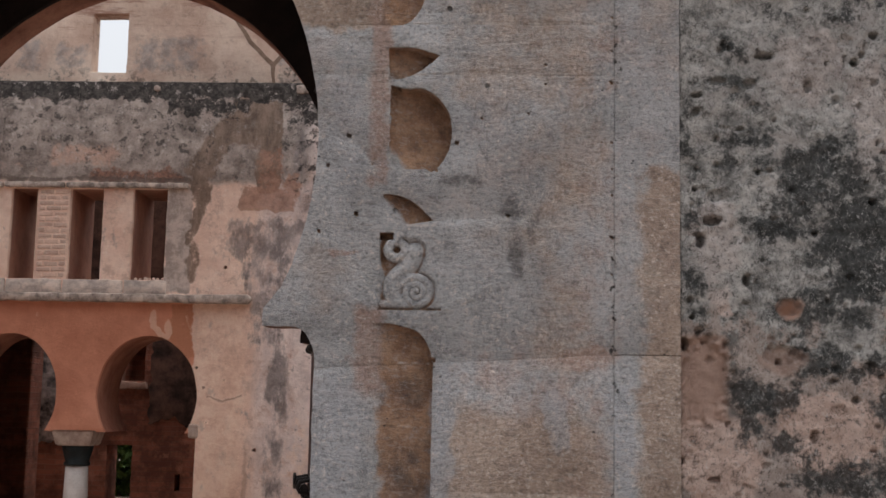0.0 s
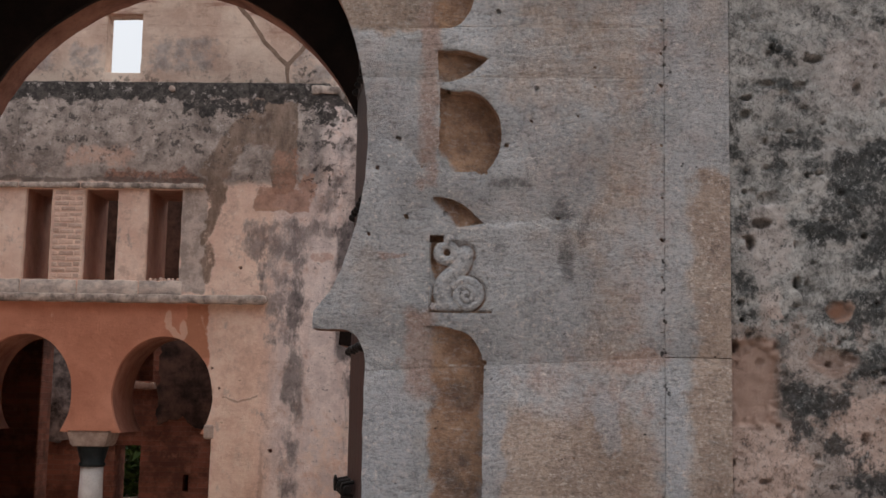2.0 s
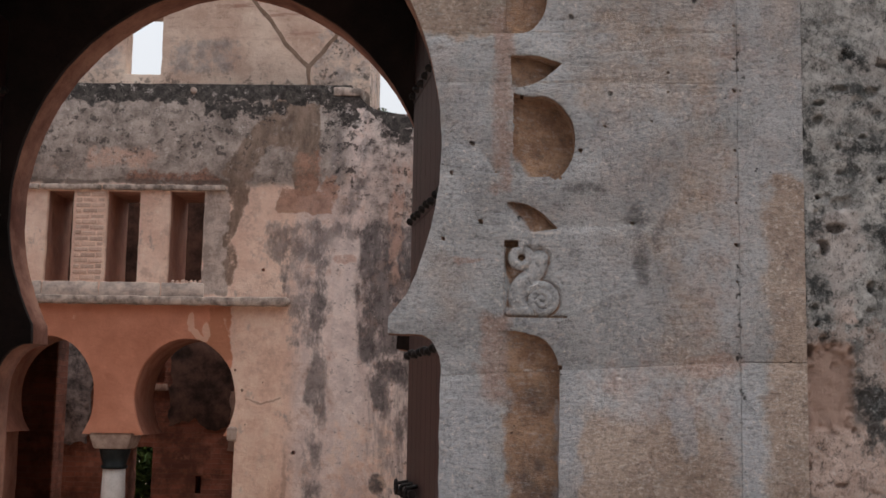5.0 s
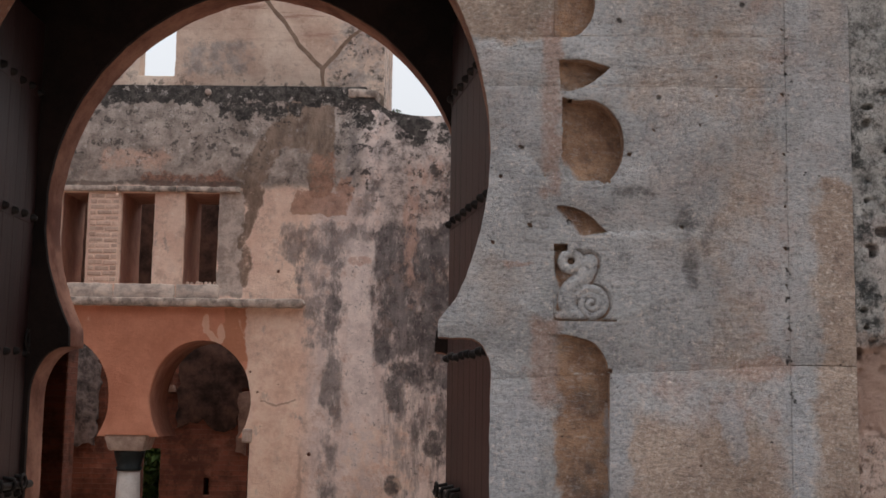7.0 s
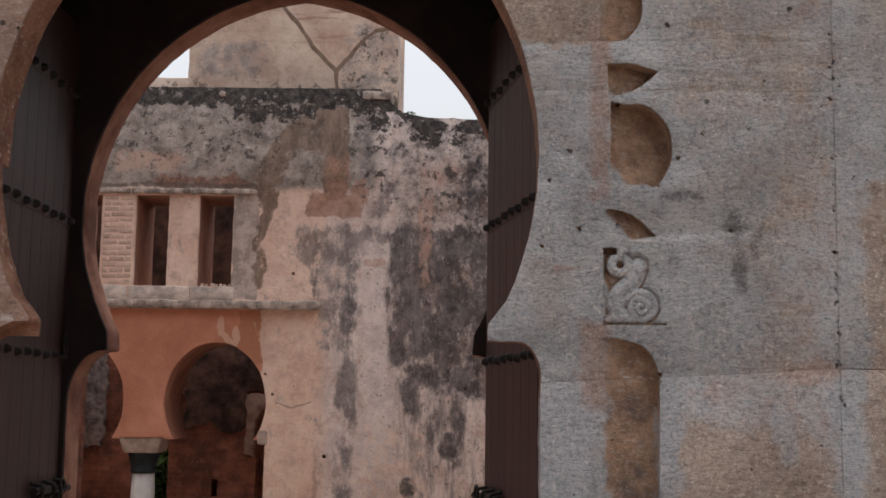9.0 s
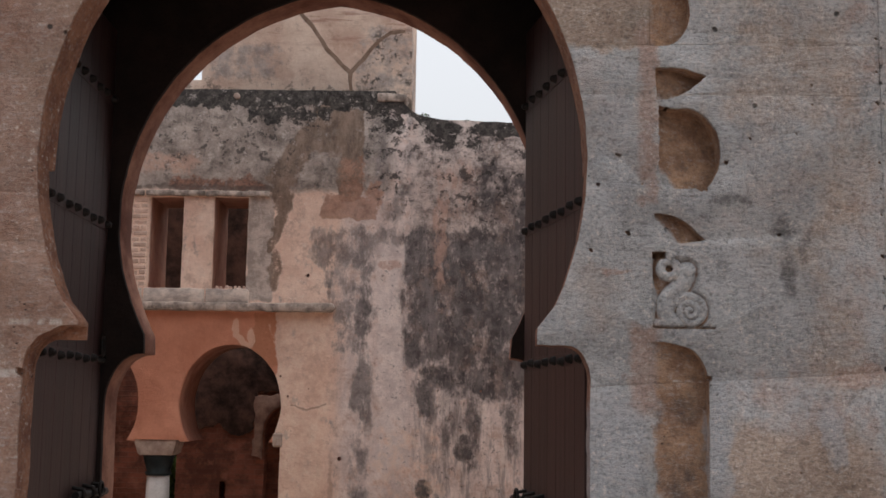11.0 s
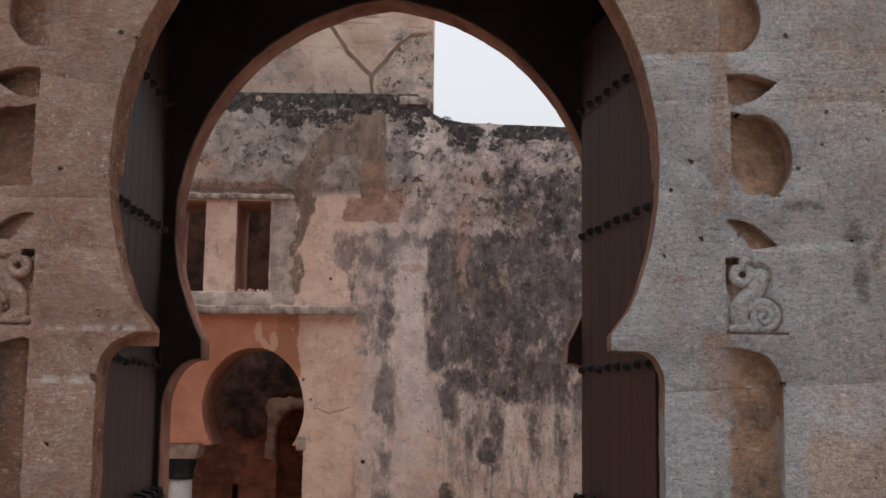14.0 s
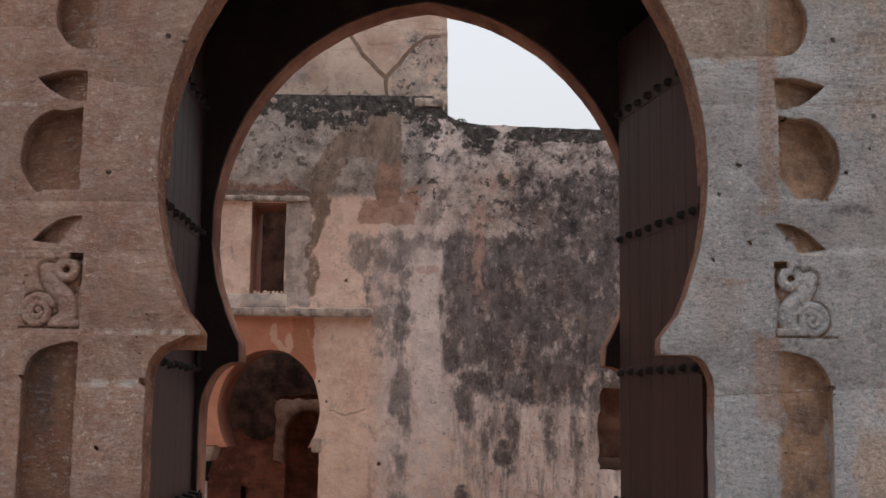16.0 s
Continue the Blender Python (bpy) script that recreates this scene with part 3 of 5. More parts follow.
def upper_material():
    k = Mat("rosy_upper_plaster", 0.95)
    wt, wf = k.warped(0.05, 8.0, 7.0), k.warped(0.12, 4.0, 8.0)
    c = k.mix(k.step(k.noise(1.6, 8, 0.66), 0.32, 0.68), (0.56, 0.385, 0.30), (0.80, 0.645, 0.53))
    pale = k.step(k.noise(4.5, 8, 0.7, shift=19), 0.52, 0.64)
    c = k.mix(k.mul(pale, 0.5), c, (0.84, 0.69, 0.58))
    course = k.mul(k.step(k.noise(4.0, 7, 0.7, (0.35, 1, 3.0), shift=5), 0.52, 0.62), k.step(k.axis(2), 5.1, 5.3))
    c = k.mix(k.mul(course, 0.7), c, (0.36, 0.185, 0.135))
    grey = k.rag(k.mul(k.most(k.box(wf, -2.05, -1.3, 4.75, 5.2, 0.1), k.box(wf, -2.9, -2.5, 4.8, 5.1, 0.1), k.box(wf, -3.3, -3.0, 4.75, 5.15, 0.1), k.mul(k.box(wf, -0.55, 0.1, 4.6, 5.4, 0.1), 0.9)), 0.75), 5, 1.2, 2, 0.40, 0.95)
    c = k.mix(k.mul(grey, 0.72), c, k.mix(k.step(k.noise(8, 8, 0.72, shift=4), 0.35, 0.65), (0.20, 0.185, 0.182), (0.48, 0.43, 0.41)))
    dirt = k.mul(k.step(k.noise(7, 9, 0.75, shift=29), 0.54, 0.64), 0.45)
    c = k.mix(dirt, c, (0.34, 0.225, 0.175))
    clot = k.mul(k.step(k.noise(9, 9, 0.74, shift=8), 0.54, 0.60), k.most(k.box(wf, -0.5, 0.1, 4.5, 5.3, 0.1), k.mul(k.step(k.axis(2), 4.95, 4.65), 0.8)))
    c = k.mix(k.mul(clot, 0.85), c, (0.06, 0.056, 0.052))
    low = k.rag(k.mul(k.step(k.axis(2, wt), 4.80, 4.58), 0.8), 6, 1.5, 5, 0.45, 0.75)
    c = k.mix(k.mul(low, 0.85), c, k.mix(k.step(k.noise(10, 7, 0.7, shift=3), 0.4, 0.6), (0.055, 0.046, 0.04), (0.22, 0.165, 0.135)))
    return k.done(c, k.noise(9, 8, 0.7), 0.02, 0.7)


def simple(name, a, b, scale=6.0, rough=0.9, bump=0.004, metal=0.0, stretch=(1, 1, 1), fine=60.0, vary=0.0, spec=None):
    k = Mat(name, rough, metal)
    f = k.noise(scale, 6, 0.65, stretch)
    c = k.mix(k.step(f, 0.3, 0.7), a, b)
    g = k.noise(fine, 4, 0.7, stretch, shift=4)
    c = k.mix(k.step(g, 0.5, 0.75, 0.0, 0.4), c, tuple(x * 0.45 for x in a))
    if vary:
        c = k.vary(c, vary)
    if spec is not None:
        k.b.inputs["Specular IOR Level"].default_value = spec
    return k.done(c, k.math("ADD", f, k.math("MULTIPLY", g, 0.4)), bump, 0.8)


def brick_material():
    """Old red brickwork far inside, with dusty joints and dark smears."""
    k = Mat("red_brick_masonry", 0.95)
    t = k.n.new("ShaderNodeTexBrick")
    c = k.n.new("ShaderNodeCombineXYZ")
    w = k.warped(0.02, 6.0, 4.0)
    k.put(c.inputs[0], k.math("ADD", k.axis(0, w), k.axis(1, w)))
    k.put(c.inputs[1], k.axis(2, w))
    k.l.new(c.outputs[0], t.inputs["Vector"])
    for name, v in (("Scale", 1.0), ("Brick Width", 0.28), ("Row Height", 0.072), ("Mortar Size", 0.008), ("Mortar Smooth", 0.4)):
        t.inputs[name].default_value = v
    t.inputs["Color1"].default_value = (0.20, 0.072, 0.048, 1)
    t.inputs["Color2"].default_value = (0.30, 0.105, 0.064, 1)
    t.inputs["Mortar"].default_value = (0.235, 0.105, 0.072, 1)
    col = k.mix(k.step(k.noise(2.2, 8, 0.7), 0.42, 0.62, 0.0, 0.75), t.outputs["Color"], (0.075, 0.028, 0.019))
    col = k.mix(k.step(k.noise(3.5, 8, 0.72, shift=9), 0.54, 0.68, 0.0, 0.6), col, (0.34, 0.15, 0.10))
    return k.done(col, k.math("ADD", k.noise(14, 6, 0.7), t.outputs["Fac"]), 0.02, 0.7)


STONE = stone_material()
PLASTER = plaster_material()
COURT, COURT_LOW = court_material(False), court_material(True)
UPPER = upper_material()
WOOD = simple("old_dark_wood", (0.021, 0.0075, 0.0072), (0.042, 0.0165, 0.0155), 5.0, 0.5, 0.003, 0, (3, 3, 0.25), 26.0, 0.14, 0.45)
IRON = simple("black_iron", (0.012, 0.011, 0.011), (0.035, 0.028, 0.026), 30, 0.55, 0.002, 0.6)
REVEAL = simple("terracotta_reveal", (0.125, 0.047, 0.032), (0.33, 0.165, 0.115), 4, 0.92, 0.01)
# earth colour lowered to carry the gate passage's shade
CORE = simple("shade_dark_earth", (0.013, 0.0065, 0.005), (0.030, 0.016, 0.012), 4, 0.95, 0.015)
BRICKWALL = brick_material()
# near-black: shade of the passage put into the colour
PASSAGE_SHADE = simple("passage_shade_plaster", (0.007, 0.0042, 0.0035), (0.021, 0.012, 0.010), 3, 0.95, 0.015)
BRICK = simple("clay_brick", (0.52, 0.35, 0.275), (0.74, 0.56, 0.46), 9, 0.95, 0.006, vary=0.14)
# grime on the lower room's patch, painted shade on the upper back wall
GRIME_SHADE = simple("grimy_shaded_plaster", (0.020, 0.012, 0.010), (0.135, 0.070, 0.052), 3.2, 0.95, 0.02, fine=11)
RUBBLE = simple("grey_rubble_masonry", (0.024, 0.019, 0.018), (0.30, 0.235, 0.215), 6, 0.95, 0.04, fine=9)
DUST = simple("dusty_stucco", (0.16, 0.085, 0.064), (0.32, 0.20, 0.155), 6, 0.95, 0.01)
PALE = simple("pale_stucco", (0.33, 0.25, 0.21), (0.56, 0.46, 0.40), 9, 0.95, 0.008)
LEDGE = simple("lichened_ledge_stone", (0.15, 0.125, 0.11), (0.60, 0.50, 0.435), 9, 0.95, 0.012, 0, (1, 1, 1), 16)
SILL = simple("flaking_whitewash", (0.33, 0.285, 0.26), (0.74, 0.63, 0.55), 7, 0.95, 0.012, 0, (1, 1, 1.4), 24)
MARBLE = simple("white_marble", (0.56, 0.53, 0.50), (0.70, 0.67, 0.64), 6, 0.6, 0.002)
BLACKSTONE = simple("black_stone", (0.010, 0.016, 0.018), (0.025, 0.034, 0.036), 8, 0.5, 0.004)
CORD = simple("brown_mortar_seam", (0.17, 0.11, 0.08), (0.32, 0.225, 0.17), 8, 0.95, 0.01)
EARTH = simple("dry_ground", (0.20, 0.152, 0.122), (0.33, 0.26, 0.215), 0.8, 0.95, 0.02)
BEAM = simple("brown_beam", (0.05, 0.03, 0.022), (0.11, 0.07, 0.05), 6, 0.8, 0.005, 0, (0.3, 1, 3))


def leaf_material():
    k = Mat("green_leaf", 0.6)
    r = k.n.new("ShaderNodeNewGeometry").outputs["Random Per Island"]
    return k.done(k.mix(r, (0.02, 0.055, 0.012), (0.09, 0.17, 0.04)))


LEAF = leaf_material()


# ---- mesh helpers ----
def part(name, bm, material, parent=None, label=""):
    """Link a bmesh (or a ready mesh) as one object, under a thing or a part."""
    if isinstance(bm, bpy.types.Mesh):
        me = bm
    else:
        me = bpy.data.meshes.new(name)
        bm.normal_update()
        bm.to_mesh(me)
        bm.free()
    if not me.materials:
        me.materials.append(material)
    ob = new(name, me)
    if parent is not None:
        ob.parent = parent
    if label:
        ob["label"] = label
    return ob


def box(bm, x0, x1, y0, y1, z0, z1, m=None):
    made = bmesh.ops.create_cube(bm, size=1)["verts"]
    t = Matrix.Translation(((x0 + x1) / 2, (y0 + y1) / 2, (z0 + z1) / 2)) @ Matrix.Diagonal((x1 - x0, y1 - y0, z1 - z0, 1))
    bmesh.ops.transform(bm, matrix=(m @ t) if m else t, verts=made)
    return made


def bevelled(x0, x1, y0, y1, z0, z1, r=0.01, m=None, seg=2):
    bm = bmesh.new()
    box(bm, x0, x1, y0, y1, z0, z1)
    bmesh.ops.bevel(bm, geom=bm.edges[:], offset=r, segments=seg, affect="EDGES", profile=0.5)
    if m:
        bmesh.ops.transform(bm, matrix=m, verts=bm.verts)
    return bm


def prism(outline, y0, y1):
    """A prism over an outline of (x, z); y1 may be a function of x and z."""
    bm = bmesh.new()
    deep = y1 if callable(y1) else (lambda x, z: y1)
    front = [bm.verts.new((x, y0, z)) for x, z in outline]
    back = [bm.verts.new((x, deep(x, z), z)) for x, z in outline]
    n = len(outline)
    bm.faces.new(front)
    bm.faces.new(back[::-1])
    for i in range(n):
        bm.faces.new((front[i], back[i], back[(i + 1) % n], front[(i + 1) % n]))
    bmesh.ops.recalc_face_normals(bm, faces=bm.faces)
    return bm


def cut(bm, cutters, bevel=0.0, smooth=35, seg=2):
    """The bmesh less its cutters, with worn arrises, as a plain mesh."""
    def temp(b, free):
        me = bpy.data.meshes.new("t")
        b.to_mesh(me)
        if free:
            b.free()
        return new("t", me)
    main = temp(bm, True)
    tools = [temp(c, False) for c in cutters]
    for t in tools:
        mod = main.modifiers.new("b", "BOOLEAN")
        mod.operation, mod.solver, mod.object = "DIFFERENCE", "EXACT", t
    if bevel:
        mod = main.modifiers.new("v", "BEVEL")
        mod.width, mod.segments, mod.limit_method, mod.angle_limit = bevel, seg, "ANGLE", radians(40)
    bpy.context.view_layer.update()
    me = bpy.data.meshes.new_from_object(main.evaluated_get(bpy.context.evaluated_depsgraph_get()))
    for o in (main, *tools):
        old = o.data
        bpy.data.objects.remove(o)
        bpy.data.meshes.remove(old)
    me.materials.clear()
    if smooth:
        me.polygons.foreach_set("use_smooth", [True] * len(me.polygons))
        for p in me.polygons:
            p.use_smooth = abs(p.normal.y) < 0.9
        me.set_sharp_from_angle(angle=radians(smooth))
    return me


def arc(cx, cz, r, a0, a1, n, rz=None):
    rz = rz or r
    return [(cx + r * math.cos(radians(a0 + (a1 - a0) * i / n)), cz + rz * math.sin(radians(a0 + (a1 - a0) * i / n))) for i in range(n + 1)]


def worn(points, amount, seed, step=0.03):
    """Points along an outline, a little out of true as worn stone is."""
    out = []
    for (x0, z0), (x1, z1) in zip(points, points[1:] + points[:1]):
        n = max(1, int(math.hypot(x1 - x0, z1 - z0) / step))
        for i in range(n):
            x, z = x0 + (x1 - x0) * i / n, z0 + (z1 - z0) * i / n
            v = noise.noise_vector((x * 9 + seed, z * 9, seed * 3.1))
            v2 = noise.noise_vector((x * 31 + seed, z * 31, seed))
            out.append((x + amount * (v.x + 0.5 * v2.x), z + amount * (v.z + 0.5 * v2.z)))
    return out


def horseshoe(cx, half, zc, r, tip_z, tip_x, foot_x, foot_z, lip=0.06, bulge=0.45, n=28):
    """A pointed horseshoe opening down to the ground: half-width at zc, arcs of radius r, lips at tip_z, jambs at foot_x."""
    off = r - half
    a_top = math.degrees(math.acos(off / r))
    a_low = -math.degrees(math.asin((zc - tip_z) / r))
    right = [(cx - off + r * math.cos(radians(a_low + (a_top - a_low) * i / n)), zc + r * math.sin(radians(a_low + (a_top - a_low) * i / n))) for i in range(n + 1)]
    right[0] = (cx + tip_x, tip_z)
    corb = [(cx + tip_x, tip_z - lip)] + [(cx + foot_x - (foot_x - tip_x) * bulge * (1 - math.sin(radians(a))), foot_z + (tip_z - lip - foot_z) * math.cos(radians(a))) for a in range(0, 91, 10)]
    half_line = [(cx + foot_x, -0.2)] + corb[::-1] + right
    mirror = [(2 * cx - x, z) for x, z in half_line[::-1]]
    return half_line + mirror[1:]


# ---- ground ----
bm = bmesh.new()
box(bm, -400, 400, -400, 400, -0.3, 0.0)
tagged(part("ground", bm, EARTH), "dry trodden earth reaching to the horizon", "ground", kind="structure")

# ---- gate: outlines ----
OUTER = horseshoe(0.012, 1.043, 2.45, 1.35, 1.815, 0.857, 1.053, 1.625, 0.064)
INNER = horseshoe(-0.045, 1.008, 2.385, 1.130, 1.765, 0.86, 1.037, 1.50, 0.02, 0.92)
FRONT, BACK = 0.14, 1.22
CORNER = 2.157            # joint between panel and border
EDGE = 2.397              # border's outer edge


def side(points, s):
    return [(s * x, z) for x, z in points]


def recess(points, s, seed, floor):
    """A carved hollow whose floor falls away from the arch side."""
    out = worn(side(points, s), 0.0045, seed, 0.013)
    return prism(out, -0.06, lambda x, z: max(-0.05, floor(abs(x), z)))


def petal(x0, zt, zb, xt, zt_tip, n=9):
    """A pointed petal: straight at x0, drawn to a tip at (xt, zt_tip)."""
    top = [(x0 + (xt - x0) * i / n, zt + (zt_tip - zt) * (i / n) ** 1.9 + 0.006 * math.sin(math.pi * i / n)) for i in range(n + 1)]
    low = [(x0 + (xt - x0) * i / n, zb + (zt_tip - zb) * (i / n) ** 2.0 - 0.004 * math.sin(math.pi * i / n)) for i in range(n)]
    return top + low[::-1]


def ragged(x, z0, z1, seed):
    """A broken arris from z0 to z1."""
    n = max(2, int(abs(z1 - z0) / 0.014))
    return [(x + 0.007 * noise.noise((seed, i * 0.9, 1)) + 0.005 * noise.noise((seed, i * 2.3, 7)), z0 + (z1 - z0) * i / n) for i in range(n + 1)]


def pit(x, z, r, s, deep=0.02):
    return prism([(s * x + r * (1 + 0.3 * math.sin(a * 1.7 + x * 40)) * math.cos(a), z + r * (1 + 0.3 * math.cos(a * 2.3)) * math.sin(a)) for a in [i * math.pi / 4 for i in range(8)]], -0.05, deep)


def hollows(s, seed):
    lobe = [(1.46, 2.343)] + arc(1.418, 2.48, 0.137, -62, 100, 20, 0.172) + [(1.36, 2.655)] + ragged(1.322, 2.664, 2.342, seed)
    crown = [(1.36, 2.893)] + arc(1.315, 3.03, 0.132, -58, 80, 18, 0.15) + ragged(1.268, 3.185, 2.893, seed + 3)
    shaft = [(1.502, -0.1), (1.502, 1.63)] + arc(1.385, 1.63, 0.112, 0, 80, 12, 0.125) + [(1.335, 1.772)] + ragged(1.272 if s > 0 else 1.298, 1.768, 0.9, seed + 5) + [(1.262, -0.1)]
    return [
        recess(crown, s, seed, lambda x, z: -0.004 + 0.42 * (x - 1.26)),
        recess(petal(1.312, 2.808, 2.686, 1.506, 2.779), s, seed + 1, lambda x, z: 0.010 + 0.34 * (x - 1.312) + 0.30 * (z - 2.69)),
        recess(lobe, s, seed + 2, lambda x, z: (-0.010 if s > 0 else 0.014) + (0.40 if s > 0 else 0.18) * (x - 1.315) + 0.20 * (z - 2.34)),
        recess(petal(1.305, 2.246, 2.137, 1.493, 2.150), s, seed + 3, lambda x, z: -0.030 + 0.46 * (x - 1.305) + 0.40 * (z - 2.137)),
        recess(shaft, s, seed + 4, lambda x, z: (-0.002 + 0.31 * (x - 1.262)) if s > 0 else (0.042 + 0.14 * (x - 1.262))),
    ] + [pit(x, z, r, s) for x, z, r in ((1.171, 2.468, 0.011), (1.206, 2.173, 0.011), (1.093, 2.356, 0.009), (1.067, 2.107, 0.009), (1.573, 2.445, 0.010), (1.498, 2.342, 0.009),
                                         (1.666, 2.538, 0.007), (1.839, 2.559, 0.006), (1.901, 2.746, 0.006), (1.901, 2.671, 0.005), (1.767, 2.172, 0.008), (1.26, 2.36, 0.004), (1.83, 1.30, 0.006), (1.42, 1.205, 0.006),
                                         (2.148, 2.451, 0.007), (2.146, 2.679, 0.009), (2.149, 2.253, 0.006), (2.148, 2.097, 0.009), (2.147, 2.80, 0.006), (2.148, 2.93, 0.007), (2.149, 2.35, 0.005), (2.149, 1.96, 0.006), (2.110, 2.452, 0.004)) if s > 0
    ] + [pit(x, z, r, s, 0.03) for x, z, r in ((1.045, 1.622, 0.022), (1.21, 1.38, 0.010)) if s < 0
    ] + [prism(worn([(-0.83, 1.60), (-0.83, 1.799), (-0.905, 1.801), (-0.945, 1.780), (-0.99, 1.757), (-1.03, 1.705), (-1.046, 1.63), (-1.0, 1.60)], 0.004, 3, 0.02), -0.3, 0.12) for _ in (0,) if s < 0
    ] + [pit(1.052, 1.628, 0.012, s, 0.03), pit(1.503, 1.638, 0.010, s, 0.05)]


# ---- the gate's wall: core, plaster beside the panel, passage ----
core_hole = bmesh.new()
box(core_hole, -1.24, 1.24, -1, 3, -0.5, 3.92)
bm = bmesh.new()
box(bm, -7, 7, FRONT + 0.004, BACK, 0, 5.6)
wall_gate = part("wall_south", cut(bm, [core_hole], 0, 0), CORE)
tagged(wall_gate, "thick gate wall with carved grey stone facing round the arch", "wall", kind="structure")
core_hole.free()

inner_hole = prism(worn(INNER, 0.004, 4.0, 0.03), BACK - 0.5, 2.0)
bm = bmesh.new()
box(bm, -7, 7, BACK + 0.004, 1.42, 0, 5.6)
tagged(part("wall_inner", cut(bm, [inner_hole], 0.008), REVEAL), "terracotta plastered wall pierced by a horseshoe arch", "wall", kind="structure")
# thin dark sheet standing in for shade on the inner wall's passage side
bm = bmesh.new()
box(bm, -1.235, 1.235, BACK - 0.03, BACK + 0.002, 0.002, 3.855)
part("door_frame", cut(bm, [inner_hole], 0.004), PASSAGE_SHADE, wall_gate, "near-black sheet for the shade behind the door leaves")
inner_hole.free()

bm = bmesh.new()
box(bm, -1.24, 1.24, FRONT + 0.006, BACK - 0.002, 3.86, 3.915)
tagged(part("ceiling", bm, PASSAGE_SHADE), "ceiling of the gate passage, coloured near-black for its shade", "ceiling", kind="structure")


def plaster_sheet(s, x0, x1, z0, z1, step):
    """Uneven plaster, with pits where it has fallen away."""
    bm = bmesh.new()
    nx, nz = int((x1 - x0) / step), int((z1 - z0) / step)
    rng = random.Random(5)
    pits = [(3.118, 2.869, 0.018, 0.015, 0.05), (3.044, 2.769, 0.015, 0.017, 0.05), (2.712, 2.786, 0.034, 0.013, 0.05), (2.871, 2.675, 0.015, 0.022, 0.03), (3.011, 2.849, 0.024, 0.022, 0.012),
            (2.54, 2.69, 0.032, 0.010, 0.025), (2.657, 2.678, 0.024, 0.020, 0.025), (2.46, 2.574, 0.016, 0.020, 0.035), (2.46, 2.635, 0.018, 0.010, 0.035), (2.452, 2.281, 0.010, 0.010, 0.04),
            (2.535, 2.258, 0.036, 0.026, 0.014), (2.516, 2.165, 0.036, 0.018, 0.06), (2.472, 2.089, 0.016, 0.024, 0.07), (3.097, 2.24, 0.012, 0.012, 0.05), (2.884, 2.122, 0.010, 0.010, 0.04),
            (2.638, 1.951, 0.013, 0.019, 0.06), (2.788, 1.848, 0.046, 0.032, 0.03), (2.433, 1.873, 0.010, 0.012, 0.04), (2.441, 1.809, 0.009, 0.009, 0.04), (2.487, 1.588, 0.085, 0.168, 0.034),
            (2.762, 1.675, 0.072, 0.032, 0.022), (2.752, 1.65, 0.011, 0.011, 0.04), (2.872, 1.389, 0.014, 0.024, 0.035), (2.515, 1.231, 0.022, 0.010, 0.035), (3.072, 1.635, 0.022, 0.022, 0.025),
            (2.412, 1.715, 0.016, 0.018, 0.06), (2.403, 1.293, 0.006, 0.014, 0.05), (2.966, 1.48, 0.03, 0.022, 0.012)]
    pits += [(rng.uniform(2.43, 3.3), rng.uniform(1.1, 3.15), rng.uniform(0.006, 0.016), rng.uniform(0.006, 0.014), rng.uniform(0.008, 0.025)) for _ in range(110)]
    grid = []
    for j in range(nz + 1):
        row = []
        for i in range(nx + 1):
            x, z = x0 + i * step, z0 + j * step
            y = 0.013 + 0.010 * noise.noise((x * 2.2, z * 2.2, 3)) + 0.008 * noise.noise((x * 7, z * 7, 1)) + 0.006 * noise.noise((x * 23, z * 23, 8)) + 0.003 * noise.noise((x * 60, z * 60, 2))
            for px, pz, rx, rz, d in pits:
                if abs(x - px) < 2 * rx and abs(z - pz) < 2 * rz:
                    q = math.hypot((x - px) / rx, (z - pz) / rz) + 0.35 * noise.noise((x * 40, z * 40, 5))
                    y += d * max(0.0, min(1.0, (1.1 - q) / 0.25))
            row.append(bm.verts.new((s * x, y, z)))
        grid.append(row)
    for j in range(nz):
        for i in range(nx):
            q = (grid[j][i], grid[j][i + 1], grid[j + 1][i + 1], grid[j + 1][i])
            bm.faces.new(q if s > 0 else q[::-1])
    for f in bm.faces:
        f.smooth = True
    edge = [e for e in bm.edges if e.is_boundary]
    made = bmesh.ops.extrude_edge_only(bm, edges=edge)["geom"]
    for v in made:
        if isinstance(v, bmesh.types.BMVert):
            v.co.y = FRONT
    return bm


part("plaster", plaster_sheet(1, EDGE + 0.001, 3.40, 0.9, 3.3, 0.0062), PLASTER, wall_gate, "pale lime plaster blotched with black mould and pits")
for x0, x1, z0, z1 in ((3.401, 7, 0, 5.6), (EDGE + 0.001, 3.40, 3.301, 5.6), (EDGE + 0.001, 3.40, 0, 0.899)):
    part("plaster", plaster_sheet(1, x0, x1, z0, z1, 0.1), PLASTER, wall_gate)
part("plaster", plaster_sheet(-1, EDGE + 0.001, 7, 0, 5.6, 0.1), PLASTER, wall_gate)

# ---- carved facing: stones with hairline joints ----
arch_tool = prism(worn(OUTER, 0.004, 1.0, 0.025), -0.3, 0.5)


